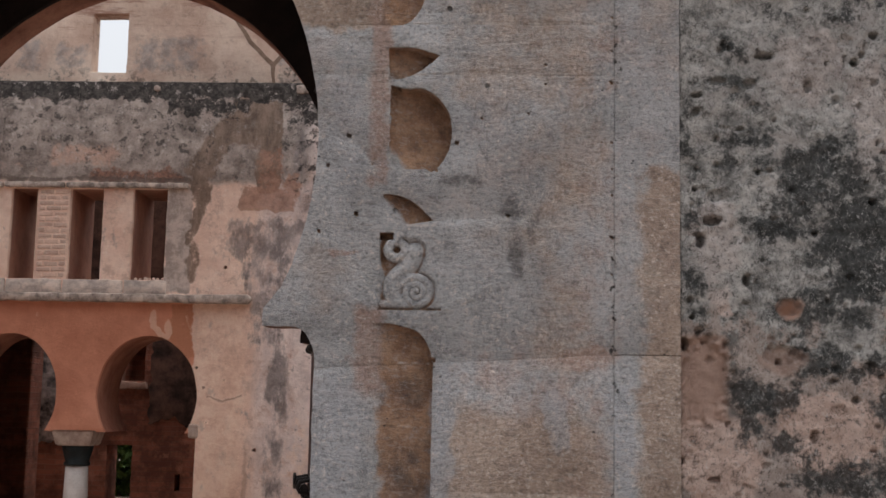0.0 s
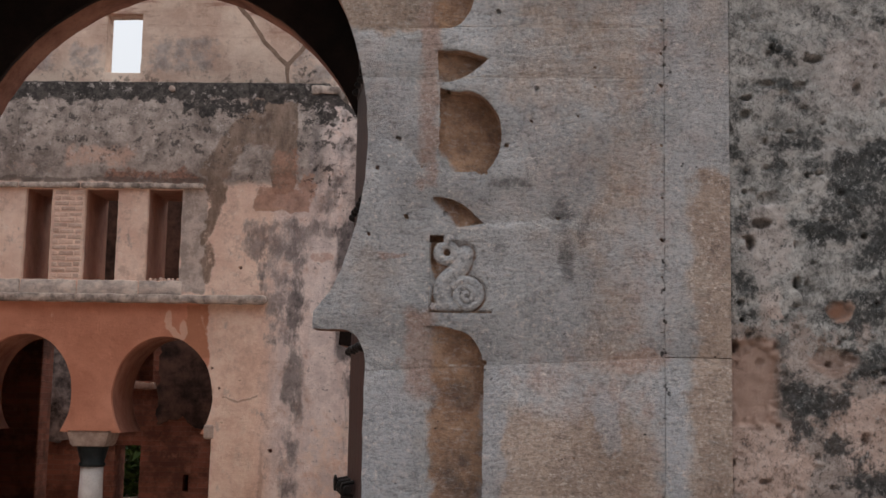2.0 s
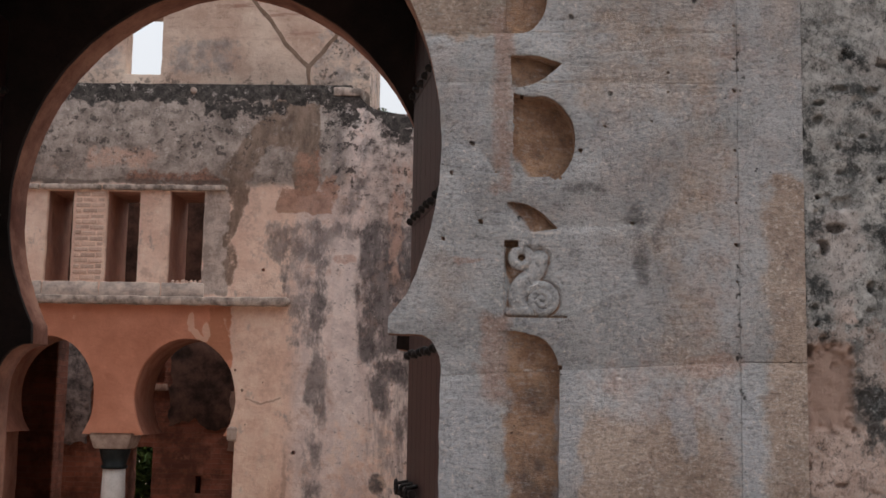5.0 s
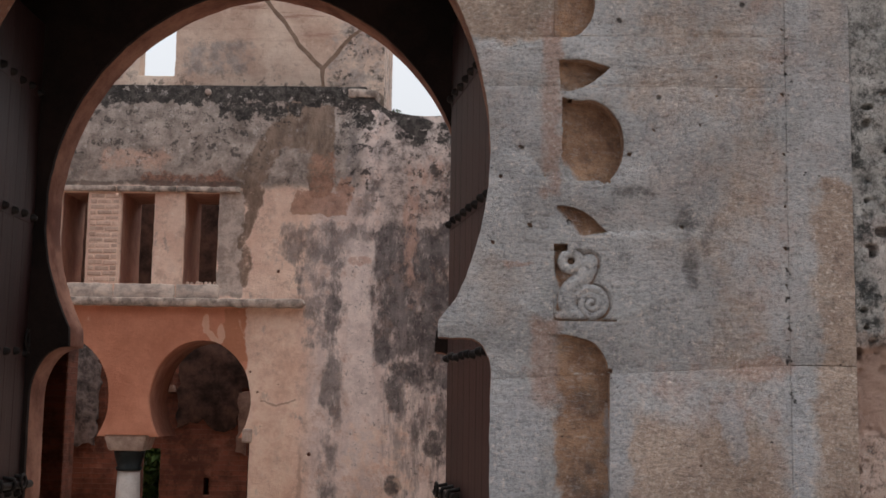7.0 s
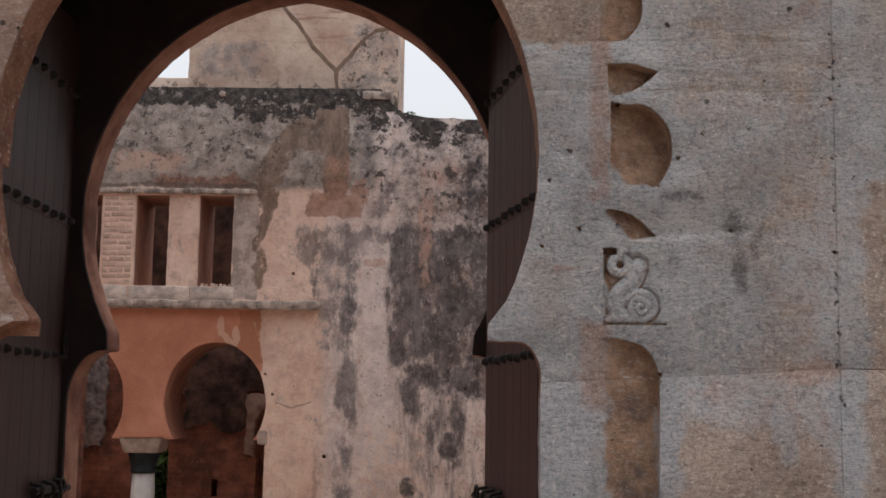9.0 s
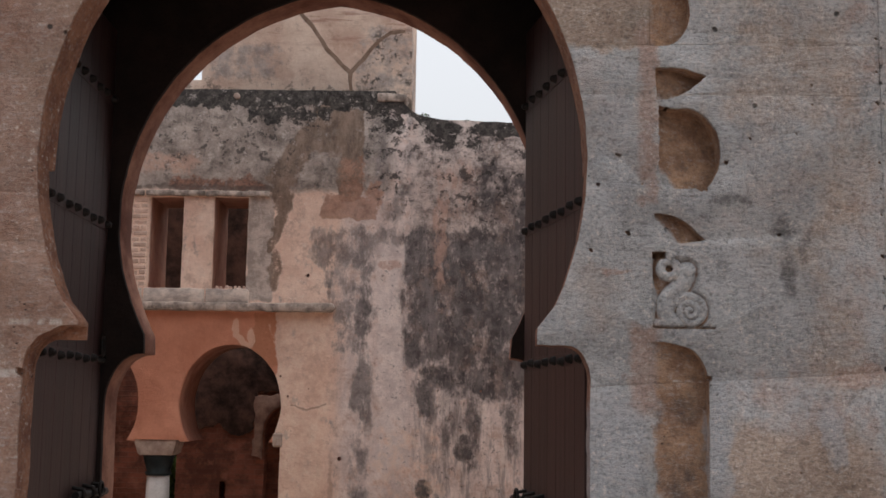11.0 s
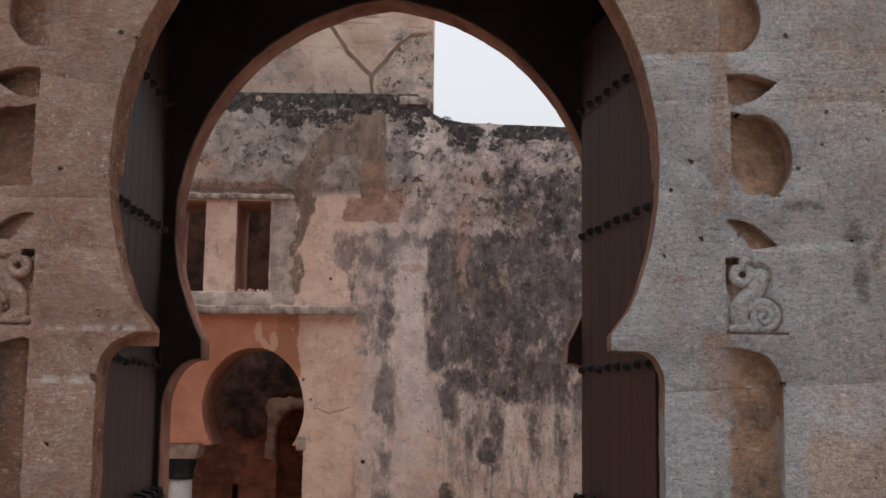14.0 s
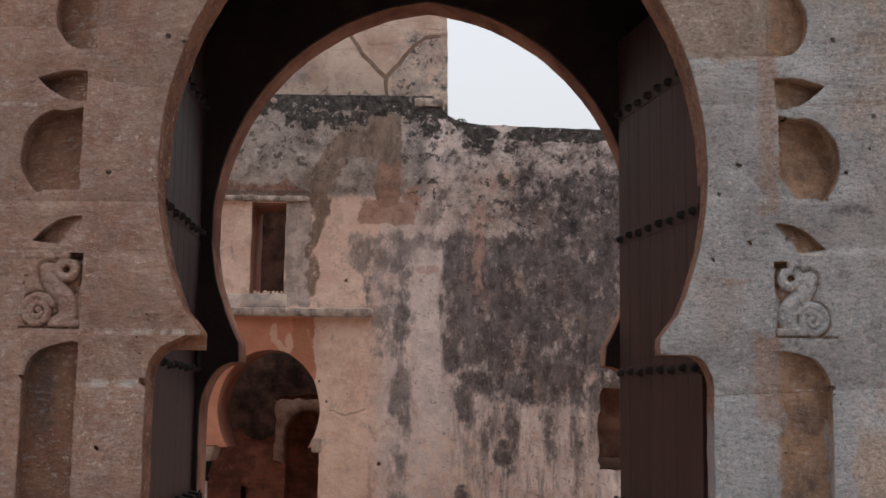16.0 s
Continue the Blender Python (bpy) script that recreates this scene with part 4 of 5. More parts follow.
def stone(outline, s, tools, gap=0.0005, y0=0.0, label="", seed=0.0, bevel=0.0022):
    cx = sum(p[0] for p in outline) / len(outline)
    cz = sum(p[1] for p in outline) / len(outline)
    pts = []
    for x, z in outline:
        d = max(0.001, math.hypot(x - cx, z - cz))
        pts.append((x - gap * 1.4 * (x - cx) / d, z - gap * 1.4 * (z - cz) / d))
    pts = worn(side(pts, s), 0.0008, seed + 20, 0.09)
    me = cut(prism(pts, y0, FRONT), tools, bevel)
    return part("stone", me, STONE, wall_gate, label)


def facing(s, courses, splits, radial, seed):
    """Stones on one side: arch band, panel and border, course by course."""
    tools = hollows(s, seed)
    k = 0
    low, high = courses[0], courses[-1]
    cap = prism(side([(1.294, 1.817), (1.528, 1.817), (1.528, 2.104), (1.294, 2.104)], s), -0.1, 0.075)
    # radial joints split the band next to the opening above the springing
    lines = radial + [(3.9, 4.6)]
    for (a0, b0), (a1, b1) in zip(lines, lines[1:]):
        stone([(0.3, a0), (1.292, b0), (1.292, b1), (0.3, a1)], s, [arch_tool] + tools, 0.0002, seed=seed + k, bevel=0.0010)
        k += 1
    first = radial[0]
    for z0, z1, cuts in splits:
        if z1 <= first[1] + 1e-6:
            xs = [0.3] + cuts + [CORNER]
        else:
            xs = [1.292] + cuts + [CORNER]
        for x0, x1 in zip(xs, xs[1:]):
            bed = (lambda x, z: 1.612 + 0.06 * (x - 1.26)) if s > 0 else (lambda x, z: z)
            za, zb = (bed(x0, z0), bed(x1, z0)) if abs(z0 - 1.628) < 1e-6 else (z0, z0)
            zc, zd = (bed(x1, z1), bed(x0, z1)) if abs(z1 - 1.628) < 1e-6 else (z1, z1)
            low_z = first[0] if x0 < 1 and abs(z1 - first[1]) < 1e-6 else z1
            stone([(x0, za), (x1, zb), (x1, zc), (x0, zd)] if low_z == z1 else [(x0, z0), (x1, z0), (x1, z1), (1.292, z1), (x0, low_z)], s,
                  ([arch_tool] if x0 < 1 else []) + (tools + [cap] if x0 < 1.5 else []), seed=seed + k)
            k += 1
    for z0, z1 in zip(courses, courses[1:]):
        stone([(CORNER + 0.0014, z0), (EDGE, z0), (EDGE, z1), (CORNER + 0.0014, z1)], s, [], 0.0007, -0.003, seed=seed + k, bevel=0.003)
        k += 1
    for t in tools + [cap]:
        t.free()


facing(1, [0, 0.6, 1.667, 3.3, 3.5, 4.2, 4.9, 5.6],
       [(0, 0.62, [1.9]), (0.62, 1.165, []), (1.165, 1.628, []), (1.628, 2.704, []), (2.704, 2.90, []), (2.90, 2.945, []), (2.945, 3.3, []), (3.3, 3.9, []), (3.9, 5.6, [])],
       [(2.84, 2.90), (2.86, 3.35)], 0.0)
facing(-1, [0, 0.6, 1.2, 1.645, 2.3, 2.95, 3.5, 4.2, 4.9, 5.6],
       [(0, 0.62, []), (0.62, 1.165, []), (1.165, 1.618, []), (1.618, 1.812, []), (1.812, 2.112, []), (2.112, 2.30, []), (2.30, 2.78, []), (2.78, 2.98, []), (2.98, 3.9, []), (3.9, 5.6, [])],
       [(2.62, 2.78), (2.80, 3.02), (2.95, 3.35)], 30.0)
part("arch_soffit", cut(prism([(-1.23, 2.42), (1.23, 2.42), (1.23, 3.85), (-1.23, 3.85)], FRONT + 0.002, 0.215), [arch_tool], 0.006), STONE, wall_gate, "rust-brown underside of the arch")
arch_tool.free()
# stones over the arch, out of sight
part("stone", cut(prism([(-1.29, 4.61), (1.29, 4.61), (1.29, 5.6), (-1.29, 5.6)], 0.0, FRONT), [], 0.003), STONE, wall_gate)
# dark mortar bed behind the joint between panel and border
for s in (1, -1):
    bm = bmesh.new()
    box(bm, *sorted((s * CORNER, s * (CORNER + 0.0014))), 0.002, FRONT, 0, 5.6)
    part("joint", bm, STONE, wall_gate)


# ---- carved capitals ----
def bez(p0, p1, p2, p3, n=24):
    return [tuple((1 - t) ** 3 * a + 3 * (1 - t) ** 2 * t * b + 3 * (1 - t) * t * t * c + t ** 3 * d for a, b, c, d in zip(p0, p1, p2, p3)) for t in [i / n for i in range(n + 1)]]


def reach(x, z, line):
    """Distance to a line of points, and how far along it that is."""
    best, along = 9.0, 0.0
    for i in range(len(line) - 1):
        (ax, az), (bx, bz) = line[i], line[i + 1]
        dx, dz = bx - ax, bz - az
        t = max(0.0, min(1.0, ((x - ax) * dx + (z - az) * dz) / (dx * dx + dz * dz + 1e-12)))
        d = math.hypot(x - ax - t * dx, z - az - t * dz)
        if d < best:
            best, along = d, (i + t) / (len(line) - 1)
    return best, along


def coil(cx):
    """The scroll's spiral, wound inwards."""
    return [(cx + (0.060 - 0.054 * i / 60) * math.cos(radians(150 - 800 * i / 60)), 1.882 + (0.060 - 0.054 * i / 60) * math.sin(radians(150 - 800 * i / 60))) for i in range(61)]


COILS = {1: coil(1.434), -1: coil(1.457)}
BODY = bez((1.425, 2.035), (1.415, 1.955), (1.345, 1.955), (1.345, 1.885)) + bez((1.345, 1.885), (1.345, 1.86), (1.36, 1.845), (1.385, 1.835), 8)[1:]
HEAD = [(1.357 + 0.030 * math.cos(radians(a)), 2.040 + 0.030 * math.sin(radians(a))) for a in range(-60, 300, 15)]
FOOT = [(1.318, 1.836), (1.385, 1.832)]


def capital_height(x, z, s):
    """How far the carving stands out from the panel's face."""
    left = 1.324 + 0.020 * math.sin((z - 1.845) * 25) - (0.014 if z < 1.845 else 0)
    gap, rise = 9.0, -9.0
    for line, width, top in ((BODY, lambda a: 0.040 - 0.010 * abs(a - 0.5), 0.007), (COILS[s], lambda a: 0.0160 - 0.006 * a, 0.006), (HEAD, lambda a: 0.019, 0.003), (FOOT, lambda a: 0.019, 0.002)):
        d, a = reach(x, z, line)
        w = width(a)
        gap = min(gap, d - w)
        if d < w:
            rise = max(rise, top + (math.sqrt(1 - (d / w) ** 2) - 1) * w * 0.8)
    if x < left and rise < -1:
        h = -0.036 * max(0.0, min(1.0, (x - 1.297) / max(0.004, left - 1.303)))
    elif rise > -1:
        h = rise
    else:
        inner = x < 1.415 and z > 1.90
        h = -0.030 if inner and x < 1.375 else -0.002 - 0.016 * max(0.0, 1 - max(0.0, gap) / 0.012)
    if math.hypot(x - 1.36, z - 2.040) < 0.012:
        h = min(h, -0.018)
    if z > 2.080 and x < 1.345:
        h = -0.062
    elif z > 2.082:
        h = 0.0006
    if z < 1.8245 and x > 1.31:
        h = -0.014
    f = max(0.0, min(1.0, (x - 1.507) / 0.015)) if z > 1.826 else 0.0
    return h * (1 - f) + 0.0006 * f


def capital(s, seed):
    bm = bmesh.new()
    step, x0, z0, x1, z1 = 0.0028, 1.2952, 1.8180, 1.5330, 2.1090
    nx, nz = round((x1 - x0) / step), round((z1 - z0) / step)
    grid = [[bm.verts.new((s * (x0 + (x1 - x0) * i / nx), -capital_height(x0 + (x1 - x0) * i / nx, z0 + (z1 - z0) * j / nz, s)
             + 0.0025 * noise.noise((i * 0.11 + seed, j * 0.11, seed)), z0 + (z1 - z0) * j / nz)) for i in range(nx + 1)] for j in range(nz + 1)]
    for j in range(nz):
        for i in range(nx):
            q = (grid[j][i], grid[j][i + 1], grid[j + 1][i + 1], grid[j + 1][i])
            bm.faces.new(q if s > 0 else q[::-1])
    bmesh.ops.smooth_vert(bm, verts=[v for v in bm.verts if not v.is_boundary], factor=0.5, use_axis_x=False, use_axis_y=True, use_axis_z=False)
    for f in bm.faces:
        f.smooth = True
    made = bmesh.ops.extrude_edge_only(bm, edges=[e for e in bm.edges if e.is_boundary])["geom"]
    for v in made:
        if isinstance(v, bmesh.types.BMVert):
            v.co.y = 0.073
    return part("capital", bm, STONE, wall_gate, "weathered stone capital carved with a coiled scroll")


capital(1, 1.0)
capital(-1, 6.0)


# ---- door leaves ----
def stud_mesh():
    bm = bmesh.new()
    bmesh.ops.create_cone(bm, segments=10, radius1=0.021, radius2=0.017, depth=0.012, cap_ends=True)
    bmesh.ops.translate(bm, verts=bm.verts, vec=(0, 0, 0.006))
    top = bmesh.ops.create_uvsphere(bm, u_segments=10, v_segments=6, radius=0.017)["verts"]
    bmesh.ops.transform(bm, matrix=Matrix.Translation((0, 0, 0.012)) @ Matrix.Diagonal((1, 1, 0.9, 1)), verts=top)
    me = bpy.data.meshes.new("stud")
    bm.to_mesh(me)
    bm.free()
    me.materials.append(IRON)
    return me


STUD = stud_mesh()


def tube(points, r, seg=8):
    """A round bar along points."""
    cu = bpy.data.curves.new("bar", "CURVE")
    cu.dimensions, cu.bevel_depth, cu.bevel_resolution, cu.use_fill_caps = "3D", r, 2, True
    sp = cu.splines.new("POLY")
    sp.points.add(len(points) - 1)
    for p, c in zip(sp.points, points):
        p.co = (*c, 1)
    o = new("t", cu)
    bpy.context.view_layer.update()
    me = bpy.data.meshes.new_from_object(o.evaluated_get(bpy.context.evaluated_depsgraph_get()))
    bpy.data.objects.remove(o)
    bpy.data.curves.remove(cu)
    me.materials.clear()
    me.polygons.foreach_set("use_smooth", [True] * len(me.polygons))
    return me


def door_leaf(s, hinge, end, low, high, bands, label):
    """A plank leaf from hinge to end (x, y), its studded face turned to the passage."""
    length = math.hypot(end[0] - hinge[0], end[1] - hinge[1])
    leaf = new("door_leaf")
    ang = math.atan2(end[1] - hinge[1], end[0] - hinge[0])
    leaf.matrix_world = Matrix.Translation((hinge[0], hinge[1], low)) @ Matrix.Rotation(ang, 4, "Z")
    tagged(leaf, label, "door", "leaves of the gate")
    # in its own axes: x along the leaf, y through it, the face that is seen at y = s * 0.03
    n = 7
    for i in range(n):
        w = length / n
        part("plank", bevelled(i * w + 0.0005, (i + 1) * w - 0.0005, -0.03, 0.03, 0, high - low, 0.0018, seg=1), WOOD, leaf)
    for z in bands:
        m = int(length / 0.112)
        strap = bevelled(0.01, length - 0.01, *sorted((s * 0.0305, s * 0.034)), z - low - 0.028, z - low + 0.028, 0.001, seg=1)
        band = part("strap", strap, WOOD, leaf, "flat band under a row of studs")
        for i in range(m):
            o = new("stud", STUD)
            o.parent = band
            o.matrix_local = Matrix.Translation((0.045 + (length - 0.09) * i / (m - 1), s * 0.034, z - low + 0.004 * math.sin(i * 2.3))) @ Matrix.Rotation(radians(-90 * s), 4, "X")
    # sliding bolt with its staples and ring, at hand height
    z = 1.115 - low
    bolt = part("bolt", tube([(length - 0.42, s * 0.062, z), (length + 0.065, s * 0.062, z - 0.012)], 0.018), IRON, leaf, "black iron sliding bolt")
    for x in (length - 0.36, length - 0.20, length - 0.05):
        part("staple", tube([(x, s * 0.03, z - 0.03), (x, s * 0.078, z - 0.022), (x, s * 0.086, z), (x, s * 0.078, z + 0.022), (x, s * 0.03, z + 0.03)], 0.009), IRON, bolt)
    ring = [(length - 0.12 + 0.03 * math.cos(radians(a)), s * 0.092, z + 0.012 + 0.03 * math.sin(radians(a))) for a in range(0, 361, 24)]
    part("ring", tube(ring, 0.007), IRON, bolt)
    return leaf


door_leaf(1, (1.095, 0.23), (0.907, 1.165), 0.03, 3.30, (2.93, 2.335, 1.713, 1.06), "tall dark plank door leaf with studs, standing open")
left_leaf = door_leaf(-1, (-1.105, 0.23), (-1.132, 1.185), 0.03, 3.30, (2.95, 2.345, 1.710, 1.07), "tall dark plank door leaf with studs, folded back open")

loop = [(0.90 + 0.022 * math.cos(radians(a)), -0.052, 1.74 + 0.045 * math.sin(radians(a))) for a in range(0, 361, 20)]
part("ring_handle", tube(loop, 0.006), IRON, left_leaf, "oval iron pull ring")

# ---- court: the stained wall across it ----
COURT_Y, COURT_D = 7.23, 0.72


def court_arch(cx, half, top, zc, foot, capz):
    pts = arc(cx, zc, half, -38, 90, 18, top - zc)
    pts = [(cx + foot, -0.2), (cx + foot, capz)] + pts
    return pts + [(2 * cx - x, z) for x, z in pts[::-1][1:]]


tools = [prism(worn([(a, 2.615), (b, 2.615), (b, 3.515), (a, 3.515)], 0.006, 3, 0.08), 6.5, 8.5) for a, b in ((-3.745, -3.43), (-3.095, -2.83), (-2.50, -2.17), (-1.872, -1.535))]
tools += [prism(worn(court_arch(-1.648, 0.492, 2.075, 1.50, 0.495, 1.14), 0.006, 5, 0.05), 6.5, 8.5),
          prism(worn(court_arch(-3.018, 0.492, 2.08, 1.50, 0.495, 1.14), 0.006, 6, 0.05), 6.5, 8.5)]
tools.append(prism(worn([(1.52, 0.98), (2.35, 0.98), (2.35, 1.62), (2.2, 1.74), (1.56, 1.745), (1.515, 1.6)], 0.03, 7, 0.05), 6.5, 7.56))
# between the arches only the column stands below the springing
tools.append(prism([(-2.55, -0.2), (-2.12, -0.2), (-2.12, 1.155), (-2.55, 1.155)], 6.5, 8.5))
top = [(-7, 4.60), (-0.12, 4.60), (-0.02, 4.47), (0.05, 4.40), (0.14, 4.355), (0.35, 4.315), (1.0, 4.295), (1.7, 4.275), (7, 4.22)]
outline = worn([(-7, 0), (7, 0)] + top[::-1], 0.007, 9, 0.10)
bm = bmesh.new()
bm.from_mesh(cut(prism(outline, COURT_Y, COURT_Y + COURT_D), tools, 0.010))
holes = []
for hx, hz, hr in ((-0.581, 1.0, 0.022), (-1.17, 1.776, 0.014), (-1.092, 1.584, 0.013), (-1.056, 1.256, 0.008), (-0.93, 2.75, 0.018), (0.76, 1.66, 0.012), (-0.90, 1.66, 0.009)):
    holes.append(prism(worn(arc(hx, hz, hr, 0, 320, 9), hr * 0.3, hx, hr), 6.5, 7.30))
me = cut(bm, holes)
bm = bmesh.new()
bm.from_mesh(me)
bmesh.ops.bisect_plane(bm, geom=bm.verts[:] + bm.edges[:] + bm.faces[:], plane_co=(0, 0, 2.425), plane_no=(0, 0, 1))
for f in bm.faces:
    f.material_index = int(f.calc_center_median().z < 2.425)
bm.to_mesh(me)
bm.free()
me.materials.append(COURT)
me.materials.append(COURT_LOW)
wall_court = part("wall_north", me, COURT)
tagged(wall_court, "court wall of stained cream and terracotta plaster with arches", "wall", kind="structure")
for t in tools + holes:
    t.free()

hole = prism(worn([(-2.487, 4.785), (-2.118, 4.785), (-2.118, 5.405), (-2.487, 5.405)], 0.006, 3, 0.06), 7, 9)
bm = prism(worn([(-7, 4.3), (0.035, 4.3), (0.035, 4.6), (0.015, 5.5), (0.01, 6.6), (-7, 6.6)], 0.010, 12, 0.08), COURT_Y + 0.33, COURT_Y + 0.33 + 0.215)
wall_upper = part("wall_upper", cut(bm, [hole], 0.012), UPPER)
tagged(wall_upper, "set-back upper wall of rosy plaster with one opening", "wall", kind="structure")
hole.free()
bm = bmesh.new()
box(bm, -0.26, 0.006, COURT_Y + 0.548, COURT_Y + COURT_D + 0.006, 4.3, 6.59)
box(bm, -0.26, 0.006, COURT_Y + COURT_D + 0.007, 8.99, 2.603, 6.59)
part("return_wall", bm, UPPER, wall_upper, "rosy plastered end running back from the corner")


def seam(points, width, proud, y):
    """A ridge of mortar along points (x, z)."""
    bm = bmesh.new()
    rows = []
    for i, (x, z) in enumerate(points):
        a, b = points[max(0, i - 1)], points[min(len(points) - 1, i + 1)]
        dx, dz = b[0] - a[0], b[1] - a[1]
        d = math.hypot(dx, dz)
        nx, nz = -dz / d, dx / d
        w = width * (1 + 0.35 * noise.noise((x * 9, z * 9, 2)))
        rows.append([bm.verts.new((x + nx * w * u, y - p, z + nz * w * u)) for u, p in ((-0.5, -0.01), (-0.4, proud * 0.7), (0, proud), (0.4, proud * 0.7), (0.5, -0.01))])
    for r0, r1 in zip(rows, rows[1:]):
        for j in range(4):
            bm.faces.new((r0[j], r0[j + 1], r1[j + 1], r1[j]))
    bm.faces.new(rows[0])
    bm.faces.new(rows[-1][::-1])
    bmesh.ops.recalc_face_normals(bm, faces=bm.faces)
    return bm


def between(points, n=10):
    out = []
    for (x0, z0), (x1, z1) in zip(points, points[1:]):
        for i in range(n):
            t = i / n
            x, z = x0 + (x1 - x0) * t, z0 + (z1 - z0) * t
            out.append((x + 0.012 * noise.noise((x * 7, z * 7, 4)), z + 0.012 * noise.noise((x * 7, z * 7, 9))))
    return out + [points[-1]]


for line in ([(-1.25, 5.65), (-1.0, 5.345), (-0.85, 5.12), (-0.72, 4.985), (-0.606, 4.875), (-0.48, 5.01), (-0.32, 5.215), (-0.20, 5.30), (-0.05, 5.31)], [(-0.606, 4.885), (-0.598, 4.77), (-0.585, 4.62)]):
    part("mortar_seam", seam(between(line), 0.050, 0.003, COURT_Y + 0.33), CORD, wall_upper, "brown mortar scar")
part("coping_stone", cut(prism(worn([(-0.29, 4.49), (-0.02, 4.485), (0.0, 4.55), (-0.05, 4.572), (-0.30, 4.578)], 0.012, 8, 0.04), COURT_Y - 0.02, COURT_Y + 0.3), [], 0.012), LEDGE, wall_court, "pale loose coping stone")
part("coping_stone", cut(prism(worn(arc(-1.69, 4.53, 0.032, 0, 330, 10), 0.008, 3, 0.03), COURT_Y - 0.02, COURT_Y + 0.1), [], 0.008), PALE, wall_court)

# ledge, sill slabs and lintels of the window row
part("ledge", cut(prism(worn([(-7, 2.393), (-0.69, 2.395), (-0.655, 2.43), (-0.67, 2.482), (-0.95, 2.474), (-7, 2.468)], 0.009, 3, 0.045), COURT_Y - 0.10, COURT_Y + 0.02), [], 0.014), LEDGE, wall_court, "lichened projecting stone ledge")
for x0, x1 in ((-3.75, -3.1), (-3.097, -2.54), (-2.537, -1.93), (-1.927, -1.50)):
    part("sill", cut(prism(worn([(x0, 2.470), (x1, 2.470), (x1 - 0.006, 2.612), (x0 + 0.006, 2.614)], 0.010, x0, 0.035), COURT_Y - 0.016, COURT_Y + 0.30), [], 0.010), SILL, wall_court, "pale flaking window sill")
for x0, x1 in ((-3.8, -3.18), (-3.16, -2.56), (-2.54, -1.96), (-1.95, -1.33)):
    part("lintel", cut(prism(worn([(x0, 3.522), (x1, 3.522), (x1, 3.572), (x0, 3.572)], 0.006, x0 + 2, 0.05), COURT_Y - 0.045, COURT_Y + 0.2), [], 0.008), LEDGE, wall_court, "thin stone lintel slab")
# bricks bared on a window pier
rng = random.Random(3)
for j in range(16):
    z = 2.635 + j * 0.055
    xs = [-2.805, -2.655, -2.512] if j % 2 else [-2.805, -2.735, -2.585, -2.512]
    for x0, x1 in zip(xs, xs[1:]):
        p = rng.uniform(0.002, 0.009)
        lean = Matrix.Translation((0, 0, rng.uniform(-0.003, 0.003)))
        part("brick", bevelled(x0 + 0.003, x1 - rng.uniform(0.003, 0.012), COURT_Y - p, COURT_Y + 0.02, z, z + rng.uniform(0.036, 0.044), 0.006, lean, seg=1), BRICK, wall_court)
# fallen crumbs on a sill
for i in range(9):
    x = -1.83 + 0.033 * i + rng.uniform(-0.01, 0.01)
    bm = bmesh.new()
    bmesh.ops.create_icosphere(bm, subdivisions=1, radius=rng.uniform(0.012, 0.026))
    for v in bm.verts:
        v.co *= rng.uniform(0.7, 1.2)
    o = part("rubble_stone", bm, BRICK)
    o.location = (x, COURT_Y + 0.05 + rng.uniform(-0.03, 0.08), 2.630)
    tagged(o, "small broken brick crumb lying on a window sill", "rubble", "crumbs on the sill")

# column between the arches, and the block at the far springing
column = new("column")
column.location = (-2.355, COURT_Y + 0.20, 0)
tagged(column, "white marble column with a black capital under the arches", "column")


def turned(profile, seg=28):
    bm = bmesh.new()
    rings = [[bm.verts.new((r * math.cos(2 * math.pi * i / seg), r * math.sin(2 * math.pi * i / seg), z)) for i in range(seg)] for r, z in profile]
    for a, b in zip(rings, rings[1:]):
        for i in range(seg):
            bm.faces.new((a[i], a[(i + 1) % seg], b[(i + 1) % seg], b[i]))
    bm.faces.new(rings[0][::-1])
    bm.faces.new(rings[-1])
    for f in bm.faces:
        f.smooth = True
    return bm


part("shaft", turned([(0.15, 0.0), (0.15, 0.06), (0.118, 0.10), (0.116, 0.5), (0.108, 0.808)]), MARBLE, column, "white marble shaft")
part("capital", turned([(0.108, 0.808), (0.125, 0.815), (0.128, 0.84), (0.112, 0.85), (0.135, 0.93), (0.150, 0.985), (0.150, 1.003)]), BLACKSTONE, column, "black carved capital")
bm = bmesh.new()
box(bm, -0.165, 0.165, -0.165, 0.165, 1.004, 1.152)
for v in bm.verts:
    if v.co.z > 1.1:
        v.co.x *= 1.25
        v.co.y *= 1.2
bmesh.ops.bevel(bm, geom=bm.edges[:], offset=0.012, segments=2, affect="EDGES")
part("impost", bm, PALE, column, "pale chipped impost block")
part("impost", bevelled(-1.225, -1.13, COURT_Y - 0.02, COURT_Y + 0.3, 1.10, 1.235, 0.02), PALE, wall_court, "broken pale springing stone")

# right-hand niche: brick lining and beam
part("niche_beam", bevelled(1.50, 2.4, COURT_Y + 0.02, COURT_Y + 0.2, 0.985, 1.085, 0.008), BEAM, wall_court, "dark timber beam at the foot of a niche")
bm = bmesh.new()
box(bm, 1.40, 2.5, COURT_Y + 0.32, COURT_Y + 0.45, 0.9, 1.9)
part("niche_back", bm, DUST, wall_court)

# ---- the ruined room behind the arches ----
ROOM_Y = 13.0
